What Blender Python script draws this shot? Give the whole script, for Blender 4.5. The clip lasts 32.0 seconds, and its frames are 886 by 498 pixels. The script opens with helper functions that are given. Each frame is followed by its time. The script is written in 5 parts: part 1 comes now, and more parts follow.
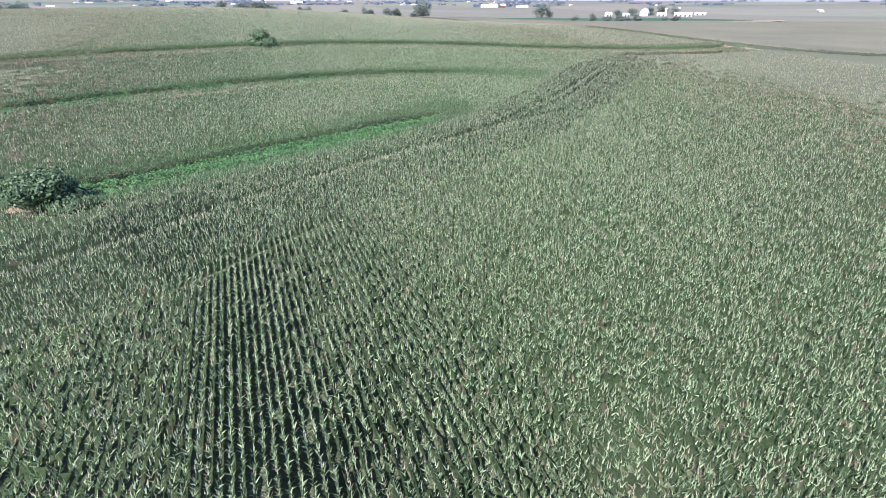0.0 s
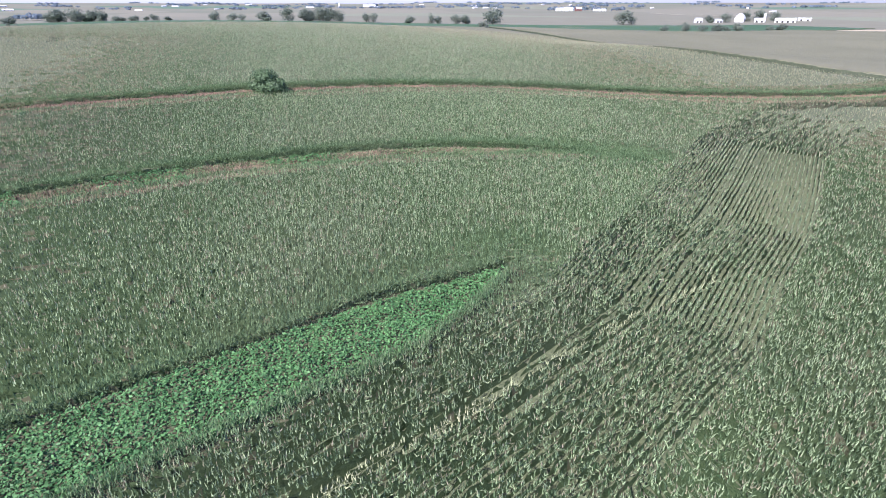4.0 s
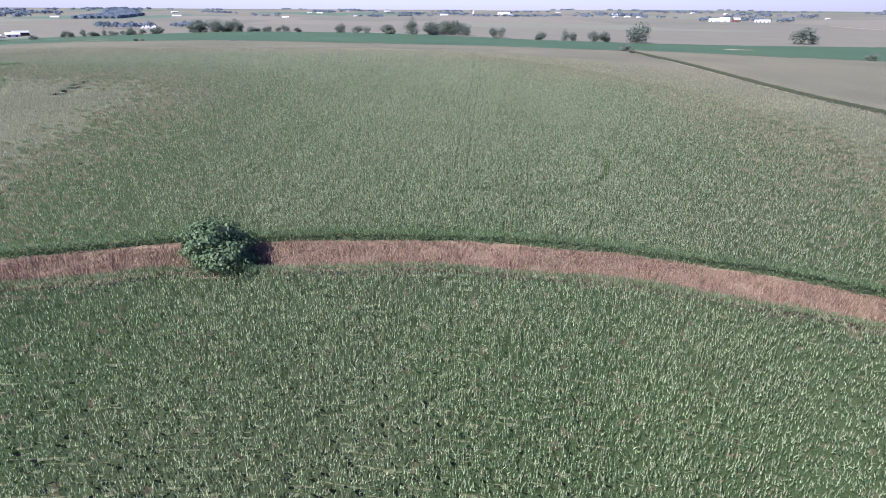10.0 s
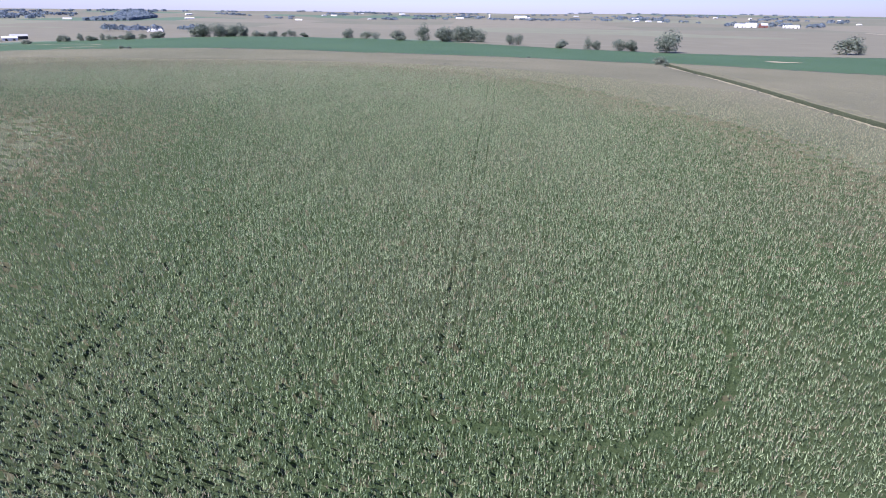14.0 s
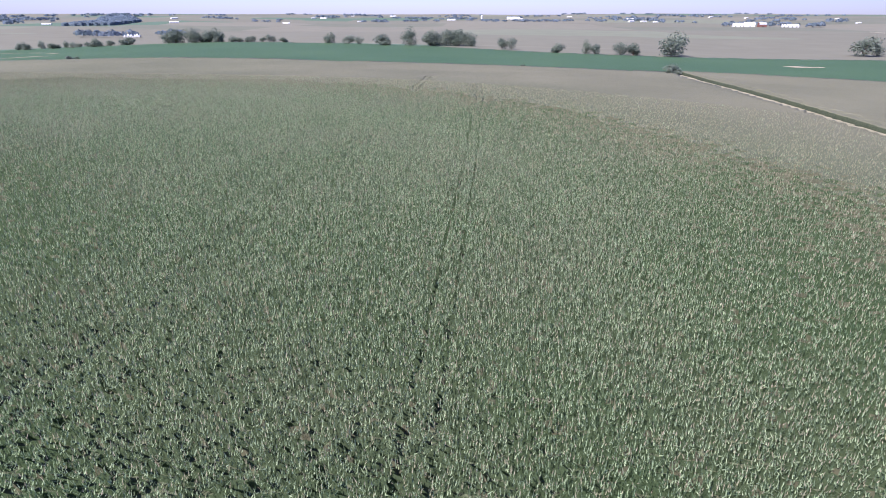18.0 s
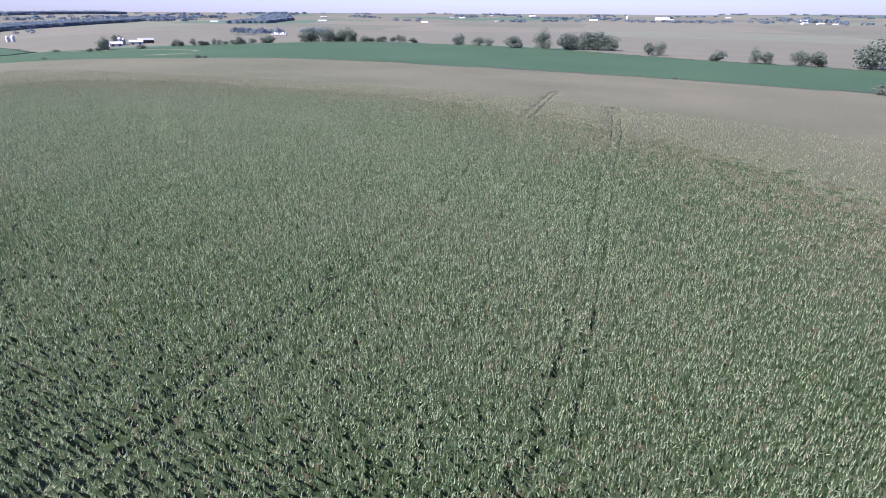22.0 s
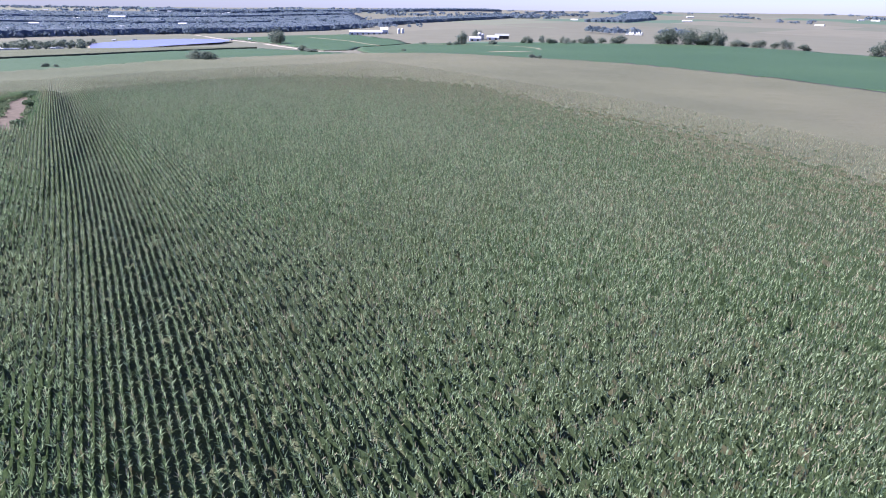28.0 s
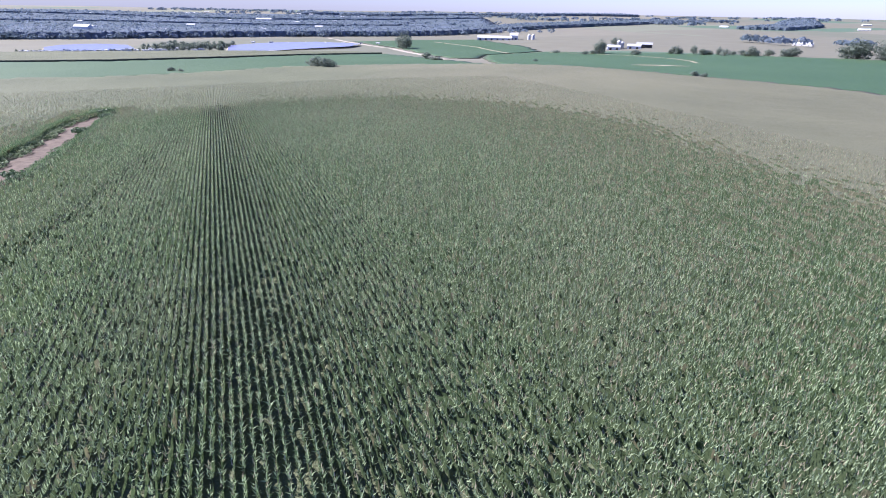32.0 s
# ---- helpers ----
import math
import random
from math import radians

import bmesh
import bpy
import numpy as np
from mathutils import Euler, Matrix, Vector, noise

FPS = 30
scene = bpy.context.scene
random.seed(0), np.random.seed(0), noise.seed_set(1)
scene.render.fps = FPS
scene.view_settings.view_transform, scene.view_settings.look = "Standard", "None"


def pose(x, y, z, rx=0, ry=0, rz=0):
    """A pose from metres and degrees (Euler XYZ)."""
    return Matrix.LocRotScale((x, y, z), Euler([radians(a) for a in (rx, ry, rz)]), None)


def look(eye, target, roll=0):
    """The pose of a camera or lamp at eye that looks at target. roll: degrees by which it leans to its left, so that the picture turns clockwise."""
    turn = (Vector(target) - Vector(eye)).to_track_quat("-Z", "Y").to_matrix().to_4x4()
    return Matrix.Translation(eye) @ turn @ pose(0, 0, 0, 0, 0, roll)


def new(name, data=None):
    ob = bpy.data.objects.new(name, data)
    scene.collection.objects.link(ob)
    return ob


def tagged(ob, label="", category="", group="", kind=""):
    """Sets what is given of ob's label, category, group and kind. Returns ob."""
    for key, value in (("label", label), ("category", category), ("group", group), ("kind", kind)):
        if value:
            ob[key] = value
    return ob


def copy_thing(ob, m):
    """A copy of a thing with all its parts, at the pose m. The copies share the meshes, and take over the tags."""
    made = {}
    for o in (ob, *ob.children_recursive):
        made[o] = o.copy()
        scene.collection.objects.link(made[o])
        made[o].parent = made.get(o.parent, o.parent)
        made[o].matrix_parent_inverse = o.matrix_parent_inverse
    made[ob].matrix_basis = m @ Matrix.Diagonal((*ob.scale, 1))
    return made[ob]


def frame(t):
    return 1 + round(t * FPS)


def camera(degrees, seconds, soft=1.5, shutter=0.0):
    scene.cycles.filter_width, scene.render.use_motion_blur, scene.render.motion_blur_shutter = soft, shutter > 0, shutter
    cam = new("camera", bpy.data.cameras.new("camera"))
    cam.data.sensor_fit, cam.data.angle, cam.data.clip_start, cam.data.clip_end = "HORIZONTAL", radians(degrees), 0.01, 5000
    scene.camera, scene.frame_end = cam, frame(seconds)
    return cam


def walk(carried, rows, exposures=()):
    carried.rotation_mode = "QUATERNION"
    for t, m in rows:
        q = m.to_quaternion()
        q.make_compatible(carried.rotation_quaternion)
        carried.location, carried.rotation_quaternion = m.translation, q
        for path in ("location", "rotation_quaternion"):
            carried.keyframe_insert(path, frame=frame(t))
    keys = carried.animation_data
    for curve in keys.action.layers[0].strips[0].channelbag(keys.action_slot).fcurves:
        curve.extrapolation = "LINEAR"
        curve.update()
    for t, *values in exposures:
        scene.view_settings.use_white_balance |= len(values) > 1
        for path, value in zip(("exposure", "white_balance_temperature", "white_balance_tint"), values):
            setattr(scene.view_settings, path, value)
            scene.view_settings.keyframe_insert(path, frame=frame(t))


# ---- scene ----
DEG = 78.20
cam = camera(DEG, 32.0, soft=1.0)


def aim(x, y, z, yaw, pitch, lean):
    return pose(x, y, z, 90 + pitch, 0, yaw) @ pose(0, 0, 0, 0, 0, lean)


# seconds, x, y, z, yaw, pitch, lean
PATH = [
    (0, 0.00, 0.00, 0.00, -0.01, -24.42, 0.24),
    (0.5, 0.82, 8.41, 0.42, 1.73, -24.42, 0.33),
    (1, 1.30, 16.81, 1.05, 3.93, -24.42, 0.34),
    (1.5, 1.56, 25.25, 1.94, 5.04, -24.42, 0.32),
    (2, 1.72, 33.73, 2.94, 5.66, -24.40, 0.25),
    (2.5, 1.72, 42.21, 4.03, 6.17, -24.38, 0.18),
    (3, 1.51, 50.56, 5.13, 6.41, -24.36, 0.19),
    (3.5, 1.19, 58.84, 6.19, 6.65, -24.34, 0.17),
    (5.5, -2.65, 93.33, 9.74, 10.03, -24.11, -0.34),
    (6, -3.21, 101.30, 10.79, 11.78, -24.06, -0.40),
    (6.5, -3.78, 109.19, 11.84, 13.39, -24.05, -0.47),
    (7, -4.44, 117.03, 12.95, 14.63, -24.01, -0.47),
    (7.5, -5.18, 124.63, 14.05, 15.74, -24.02, -0.41),
    (8, -6.06, 132.16, 15.03, 16.66, -24.02, -0.22),
    (8.5, -7.09, 139.68, 15.92, 17.76, -23.99, -0.12),
    (9, -8.41, 146.97, 16.73, 18.83, -23.85, 0.04),
    (9.5, -9.80, 154.30, 17.74, 19.59, -23.87, 0.21),
    (10, -11.39, 161.58, 18.85, 20.01, -23.88, 0.33),
    (10.5, -13.08, 168.85, 19.87, 20.69, -23.84, 0.39),
    (11, -15.00, 176.18, 20.52, 21.58, -23.79, 0.48),
    (11.5, -17.23, 183.64, 20.88, 21.77, -23.79, 0.53),
    (12, -19.59, 191.10, 21.04, 21.79, -23.73, 0.64),
    (12.5, -21.97, 198.72, 21.24, 21.77, -23.69, 0.72),
    (13, -24.38, 206.09, 21.54, 21.67, -23.69, 0.72),
    (13.5, -26.77, 213.56, 21.88, 21.61, -23.70, 0.69),
    (14, -28.85, 221.12, 22.29, 21.48, -23.66, 0.60),
    (14.5, -30.64, 228.59, 22.65, 21.44, -23.65, 0.46),
    (16.5, -37.24, 258.71, 23.68, 21.24, -23.61, 0.23),
    (17, -39.59, 266.17, 23.70, 21.18, -23.57, 0.17),
    (17.5, -42.01, 273.75, 23.64, 21.11, -23.55, 0.14),
    (18, -44.42, 281.48, 23.57, 20.99, -23.54, 0.08),
    (18.5, -46.71, 289.29, 23.48, 21.43, -23.54, 0.11),
    (19, -48.96, 297.00, 23.41, 21.98, -23.52, 0.07),
    (19.5, -51.23, 304.54, 23.42, 23.38, -23.53, 0.13),
    (20, -53.48, 311.94, 23.52, 25.03, -23.53, 0.20),
    (20.5, -55.68, 319.16, 23.71, 27.05, -23.48, 0.29),
    (21, -57.95, 326.09, 23.94, 29.40, -23.47, 0.32),
    (21.5, -60.57, 332.92, 24.25, 31.85, -23.48, 0.41),
    (22, -63.72, 339.77, 24.27, 34.42, -23.62, 0.29),
    (22.5, -67.30, 346.57, 24.22, 36.99, -23.68, 0.23),
    (23, -71.25, 353.18, 24.11, 39.27, -23.70, 0.30),
    (23.5, -75.57, 359.50, 23.93, 42.71, -23.71, 0.46),
    (24, -80.19, 365.48, 23.63, 47.31, -23.74, 0.63),
    (24.5, -85.07, 371.14, 23.24, 52.14, -23.80, 0.79),
    (25, -90.19, 376.49, 22.96, 55.54, -23.84, 0.82),
    (25.5, -95.50, 381.47, 22.72, 57.38, -23.88, 0.73),
    (27.5, -120.93, 399.75, 21.57, 65.23, -23.93, 0.71),
    (28, -128.50, 402.81, 21.41, 68.26, -23.96, 0.77),
    (28.5, -136.15, 405.64, 21.37, 69.74, -23.95, 0.81),
    (29, -143.96, 408.07, 21.53, 70.62, -23.90, 0.81),
    (29.5, -151.81, 410.19, 21.67, 72.06, -23.89, 0.84),
    (30, -159.68, 411.97, 21.83, 73.92, -23.87, 0.89),
    (30.5, -167.59, 413.46, 22.00, 75.91, -23.85, 0.97),
    (31, -175.50, 414.73, 22.19, 77.31, -23.81, 1.05),
    (31.5, -183.46, 415.69, 22.36, 78.65, -23.78, 1.10),
    (32, -191.41, 416.50, 22.42, 80.61, -23.78, 1.09),
]
walk(cam, [(r[0], aim(*r[1:])) for r in PATH], exposures=[(0, 1.6, 5950, 19), (6, 1.46, 5980, 20), (12, 1.32, 6000, 23), (22, 1.33, 6000, 23), (29, 1.5, 5950, 21), (32, 1.52, 5950, 21)])

# ---------------------------------------------------------------- light
SUN_AZ, SUN_EL = radians(-155), radians(43)
world = bpy.data.worlds.new("sky")
scene.world = world
world.use_nodes = True
wn, wl = world.node_tree.nodes, world.node_tree.links
sky = wn.new("ShaderNodeTexSky")
sky.sky_type, sky.sun_disc = "NISHITA", False
sky.sun_elevation, sky.sun_rotation = SUN_EL, radians(155)
sky.air_density, sky.dust_density, sky.ozone_density = 1.0, 0.25, 3.0
wn["Background"].inputs["Strength"].default_value = 0.052
haze = wn.new("ShaderNodeMix")
haze.data_type, haze.blend_type = "RGBA", "MULTIPLY"
haze.inputs["Factor"].default_value = 1.0
haze.inputs["B"].default_value = (0.71, 0.785, 1.28, 1)
wl.new(sky.outputs[0], haze.inputs["A"])
wl.new(haze.outputs["Result"], wn["Background"].inputs["Color"])
sun = new("sun", bpy.data.lights.new("sun", "SUN"))
sun.data.energy, sun.data.angle, sun.data.color = 4.9, radians(0.6), (1.0, 0.95, 0.87)
sun_dir = Vector((math.sin(SUN_AZ) * math.cos(SUN_EL), math.cos(SUN_AZ) * math.cos(SUN_EL), math.sin(SUN_EL)))
sun.matrix_world = look(sun_dir * 300, (0, 0, 0))


# ---------------------------------------------------------------- materials
def hexa(r, g, b):
    return (r, g, b, 1.0)


def material(name, low, high, scale=1.0, rough=0.7, island=0.0, bump=0.0, bump_scale=8.0, third=None, big=0.0, spec=0.3, see=0.0, rand=0.0, span=(0.28, 0.72)):
    """A surface whose colour runs from low to high by noise at two sizes, and by piece where island is set."""
    m = bpy.data.materials.new(name)
    m.use_nodes = True
    n, l = m.node_tree.nodes, m.node_tree.links
    bsdf = n["Principled BSDF"]
    bsdf.inputs["Roughness"].default_value = rough
    bsdf.inputs["Specular IOR Level"].default_value = spec
    geo = n.new("ShaderNodeNewGeometry")
    a = n.new("ShaderNodeTexNoise")
    a.inputs["Scale"].default_value, a.inputs["Detail"].default_value = scale, 4.0
    l.new(geo.outputs["Position"], a.inputs["Vector"])
    value = a.outputs["Fac"]
    if big:
        b = n.new("ShaderNodeTexNoise")
        b.inputs["Scale"].default_value, b.inputs["Detail"].default_value = big, 3.0
        l.new(geo.outputs["Position"], b.inputs["Vector"])
        mix = n.new("ShaderNodeMath")
        mix.operation = "MULTIPLY_ADD"
        mix.inputs[1].default_value = 0.5
        half = n.new("ShaderNodeMath")
        half.operation = "MULTIPLY"
        half.inputs[1].default_value = 0.5
        l.new(b.outputs["Fac"], half.inputs[0])
        l.new(value, mix.inputs[0])
        l.new(half.outputs[0], mix.inputs[2])
        value = mix.outputs[0]
    if island:
        mix = n.new("ShaderNodeMath")
        mix.operation = "MULTIPLY_ADD"
        mix.inputs[1].default_value = island
        down = n.new("ShaderNodeMath")
        down.operation = "MULTIPLY"
        down.inputs[1].default_value = 1.0 - island
        l.new(value, down.inputs[0])
        l.new(geo.outputs["Random Per Island"], mix.inputs[0])
        l.new(down.outputs[0], mix.inputs[2])
        value = mix.outputs[0]
    if rand:
        info = n.new("ShaderNodeObjectInfo")
        mix = n.new("ShaderNodeMath")
        mix.operation = "MULTIPLY_ADD"
        mix.inputs[1].default_value = rand
        l.new(info.outputs["Random"], mix.inputs[0])
        down = n.new("ShaderNodeMath")
        down.operation = "MULTIPLY_ADD"
        down.inputs[1].default_value, down.inputs[2].default_value = 1.0, -rand / 2
        l.new(value, down.inputs[0])
        l.new(down.outputs[0], mix.inputs[2])
        value = mix.outputs[0]
    ramp = n.new("ShaderNodeValToRGB")
    ramp.color_ramp.elements[0].position, ramp.color_ramp.elements[0].color = span[0], hexa(*low)
    ramp.color_ramp.elements[1].position, ramp.color_ramp.elements[1].color = span[1], hexa(*high)
    if third:
        e = ramp.color_ramp.elements.new(0.88)
        e.color = hexa(*third)
    l.new(value, ramp.inputs["Fac"])
    l.new(ramp.outputs["Color"], bsdf.inputs["Base Color"])
    if bump:
        c = n.new("ShaderNodeTexNoise")
        c.inputs["Scale"].default_value, c.inputs["Detail"].default_value = bump_scale, 3.0
        l.new(geo.outputs["Position"], c.inputs["Vector"])
        bp = n.new("ShaderNodeBump")
        bp.inputs["Strength"].default_value, bp.inputs["Distance"].default_value = 0.8, bump
        l.new(c.outputs["Fac"], bp.inputs["Height"])
        l.new(bp.outputs["Normal"], bsdf.inputs["Normal"])
    if see:
        tr = n.new("ShaderNodeBsdfTranslucent")
        l.new(ramp.outputs["Color"], tr.inputs["Color"])
        ms = n.new("ShaderNodeMixShader")
        ms.inputs[0].default_value = see
        l.new(bsdf.outputs[0], ms.inputs[1])
        l.new(tr.outputs[0], ms.inputs[2])
        l.new(ms.outputs[0], n["Material Output"].inputs["Surface"])
    return m


def leaf_material(name, dark, light, grey, tint=0.6, yellow=0.45, fine=0.09, island=0.4, see=0.45):
    """Corn leaves: each leaf its own shade, with broad greyer and yellower patches over the field."""
    m = material(name, dark, light, fine, 0.55, island, spec=0.28, see=see, span=(0.2, 0.8))
    n, l = m.node_tree.nodes, m.node_tree.links
    bsdf = n["Principled BSDF"]
    colour = bsdf.inputs["Base Color"].links[0].from_socket
    geo = n.new("ShaderNodeNewGeometry")
    for scale, lo, hi, most, paint in ((0.028, 0.42, 0.66, tint, grey), (0.11, 0.58, 0.76, yellow, (0.2, 0.25, 0.085))):
        a = n.new("ShaderNodeTexNoise")
        a.inputs["Scale"].default_value, a.inputs["Detail"].default_value = scale, 4.0
        l.new(geo.outputs["Position"], a.inputs["Vector"])
        r = n.new("ShaderNodeMapRange")
        r.inputs["From Min"].default_value, r.inputs["From Max"].default_value, r.inputs["To Max"].default_value = lo, hi, most
        l.new(a.outputs["Fac"], r.inputs["Value"])
        x = n.new("ShaderNodeMix")
        x.data_type = "RGBA"
        x.inputs["B"].default_value = hexa(*paint)
        l.new(r.outputs[0], x.inputs["Factor"])
        l.new(colour, x.inputs["A"])
        colour = x.outputs["Result"]
    l.new(colour, bsdf.inputs["Base Color"])
    for node in n:
        if node.type == "BSDF_TRANSLUCENT":
            l.new(colour, node.inputs["Color"])
    return m


M_LEAF = leaf_material("corn_leaf", (0.05, 0.097, 0.042), (0.35, 0.45, 0.255), (0.29, 0.29, 0.21), 0.12, 0.1, 0.2, 0.78)
M_LEAF_H = leaf_material("corn_leaf_hill", (0.053, 0.097, 0.046), (0.345, 0.44, 0.26), (0.28, 0.28, 0.205), 0.14, 0.1, 0.2, 0.78)
M_LEAF_G = leaf_material("corn_leaf_green", (0.042, 0.088, 0.038), (0.22, 0.32, 0.16), (0.13, 0.165, 0.10), 0.3, 0.15, 0.09, 0.7)
M_LEAF_P = material("corn_leaf_pale", (0.23, 0.26, 0.145), (0.36, 0.38, 0.24), 0.08, 0.6, 0.5, see=0.12)
# Leaf tone away from the flight line: a distant, grazing look put into colour.
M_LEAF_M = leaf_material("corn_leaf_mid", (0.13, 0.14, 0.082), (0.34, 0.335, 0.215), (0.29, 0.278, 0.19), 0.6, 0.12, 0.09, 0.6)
# Leaves of the field edge, darkened: the wall's self-shade is in the colour.
M_LEAF_W = material("corn_leaf_wall_shaded", (0.03, 0.045, 0.025), (0.085, 0.10, 0.06), 0.1, 0.6, 0.5)
# Lower leaves kept darker than the tops: shade between plants put into the colour.
M_ROW = leaf_material("corn_row_leaves_shaded", (0.033, 0.067, 0.03), (0.138, 0.19, 0.093), (0.13, 0.15, 0.095), 0.4, 0.03, 6.0, 0.0, 0.55)
# Row and tassel tones with the same distant, grazing look put into colour.
M_ROW_F = leaf_material("corn_row_far", (0.12, 0.122, 0.073), (0.20, 0.195, 0.122), (0.19, 0.183, 0.12), 0.6, 0.08, 5.0, 0.0, 0.55)
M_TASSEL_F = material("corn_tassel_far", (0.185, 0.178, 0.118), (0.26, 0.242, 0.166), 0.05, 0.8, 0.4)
M_TASSEL = material("corn_tassel", (0.2, 0.185, 0.13), (0.31, 0.275, 0.205), 0.05, 0.8, 0.5)
def canopy_material():
    """Closed corn canopy: green leaves with the shade of gaps painted in, turning tan by a point attribute."""
    m = material("corn_canopy", (0.042, 0.057, 0.03), (0.112, 0.127, 0.071), 2.2, 0.85, bump=0.45, bump_scale=2.4, big=0.02)
    n, l = m.node_tree.nodes, m.node_tree.links
    bsdf = n["Principled BSDF"]
    first = bsdf.inputs["Base Color"].links[0].from_socket
    geo = n.new("ShaderNodeNewGeometry")
    a, c = n.new("ShaderNodeTexNoise"), n.new("ShaderNodeTexNoise")
    for node, s in ((a, 1.3), (c, 0.013)):
        node.inputs["Scale"].default_value, node.inputs["Detail"].default_value = s, 4.0
        l.new(geo.outputs["Position"], node.inputs["Vector"])
    mean = n.new("ShaderNodeMath")
    mean.operation = "ADD"
    l.new(a.outputs["Fac"], mean.inputs[0])
    l.new(c.outputs["Fac"], mean.inputs[1])
    ramp = n.new("ShaderNodeValToRGB")
    ramp.color_ramp.elements[0].position, ramp.color_ramp.elements[0].color = 0.35, hexa(0.098, 0.099, 0.064)
    ramp.color_ramp.elements[1].position, ramp.color_ramp.elements[1].color = 0.65, hexa(0.151, 0.146, 0.097)
    half = n.new("ShaderNodeMath")
    half.operation = "MULTIPLY"
    half.inputs[1].default_value = 0.5
    l.new(mean.outputs[0], half.inputs[0])
    l.new(half.outputs[0], ramp.inputs["Fac"])
    att = n.new("ShaderNodeAttribute")
    att.attribute_name = "tan_share"
    mix = n.new("ShaderNodeMix")
    mix.data_type = "RGBA"
    l.new(att.outputs["Fac"], mix.inputs["Factor"])
    l.new(first, mix.inputs["A"])
    l.new(ramp.outputs["Color"], mix.inputs["B"])
    l.new(mix.outputs["Result"], bsdf.inputs["Base Color"])
    return m


M_CANOPY = canopy_material()
# Crop faces and skirts: shade deep inside the stand painted as near-black green.
M_EDGE_SHADE = material("corn_stalks_shaded", (0.018, 0.026, 0.015), (0.055, 0.066, 0.038), 1.6, 0.7, bump=0.3, bump_scale=3.0)
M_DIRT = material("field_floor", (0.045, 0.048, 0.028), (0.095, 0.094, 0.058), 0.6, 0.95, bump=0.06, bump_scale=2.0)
M_SOY = material("soybean_leaf", (0.03, 0.068, 0.03), (0.054, 0.098, 0.044), 0.5, 0.7, bump=0.3, bump_scale=1.5, big=0.01)
M_WEED = material("weed_leaf", (0.038, 0.105, 0.038), (0.098, 0.215, 0.08), 0.3, 0.6, 0.5, see=0.2)
M_DRY = material("dry_grass", (0.11, 0.08, 0.055), (0.31, 0.25, 0.175), 0.3, 0.85, 0.6, third=(0.13, 0.17, 0.08))
M_SWARD = material("terrace_sward", (0.07, 0.055, 0.035), (0.23, 0.17, 0.12), 0.6, 0.95, bump=0.5, bump_scale=3.0, big=0.06, span=(0.36, 0.64))
M_RED = material("seeding_grass", (0.12, 0.075, 0.055), (0.30, 0.21, 0.16), 0.2, 0.85, 0.65, third=(0.14, 0.16, 0.06))
M_SOIL = material("bare_soil", (0.16, 0.10, 0.065), (0.34, 0.24, 0.17), 0.5, 0.95, bump=0.08, bump_scale=2.0)
M_FOL = material("tree_leaf", (0.095, 0.125, 0.10), (0.20, 0.235, 0.19), 0.25, 0.6, 0.3, see=0.45, rand=0.25)
M_FOLB = material("shrub_leaf", (0.045, 0.08, 0.04), (0.12, 0.185, 0.092), 0.4, 0.55, 0.5, see=0.3)
# Foliage lightened and blued: the haze of distance is put into the base colour.
M_WOODS_HAZE = material("far_foliage_haze", (0.095, 0.137, 0.16), (0.205, 0.25, 0.32), 0.02, 0.9, 0.3, see=0.5)
M_BARK = material("bark", (0.07, 0.055, 0.04), (0.17, 0.14, 0.11), 3.0, 0.9)
M_WHITE = material("white_metal", (0.46, 0.47, 0.49), (0.58, 0.58, 0.59), 0.4, 0.45)
M_GREYROOF = material("grey_roof", (0.25, 0.26, 0.28), (0.38, 0.39, 0.40), 0.4, 0.5)
M_REDWALL = material("red_paint", (0.11, 0.05, 0.045), (0.16, 0.08, 0.07), 0.4, 0.7)
M_DARK = material("near_black", (0.02, 0.02, 0.02), (0.04, 0.04, 0.04), 1.0, 0.7)
M_GRAVEL = material("gravel", (0.29, 0.25, 0.20), (0.41, 0.37, 0.31), 0.3, 0.95)


# ---------------------------------------------------------------- terrain
HILLS = [
    (-230, 420, 170, 6.0),
    (-230, 420, 330, 2.1),
    (-480, 600, 200, 4.9),
    (-40, 760, 220, 3.2),
    (0, 60, 110, -5.3),
    (60, 200, 120, 3.7),
    (-80, 230, 110, 2.6),
    (-100, 400, 110, 7.1),
    (-560, 350, 170, -4.4),
    (-320, 330, 110, 5.8),
    (-242, 425, 55, 0.4),
    (-700, 1000, 350, 3.0),
    (250, 1150, 350, -3.4),
    (120, 420, 180, -3.5),
    (-150, 560, 130, 3.1),
    (-60, 130, 80, -2.5),
    (95, 345, 70, 6.8),
    (10, 620, 110, 1.1),
    (-340, 430, 100, 0.5),
    (-560, 500, 130, 3.2),
    (120, 230, 80, -0.6),
    (-170, 200, 120, 1.8),
    (-350, 620, 140, -3.0),
    (-900, 350, 260, 3.6),
]


def blend(u):
    u = np.clip(u, 0, 1)
    return u * u * (3 - 2 * u)


def land(x, y):
    """Height of the ground at x, y (arrays or numbers)."""
    x, y = np.asarray(x, float), np.asarray(y, float)
    z = -25.0 - 19.0 * blend((-x - 420) / 800) * (1 - 0.5 * blend((y - 450) / 600))
    for a, b, s, h in HILLS:
        z = z + h * np.exp(-((x - a) ** 2 + (y - b) ** 2) / (2 * s * s))
    q = np.hypot(x + 150, y - 450)
    z = z + 34 * blend((q - 1500) / 3300)
    swell = np.sin(x / 310 + 1.0) * np.cos(y / 270 - 0.5) + 0.6 * np.sin(x / 140 + y / 190)
    z = z + 2.2 * swell * blend((q - 1000) / 900)
    return z


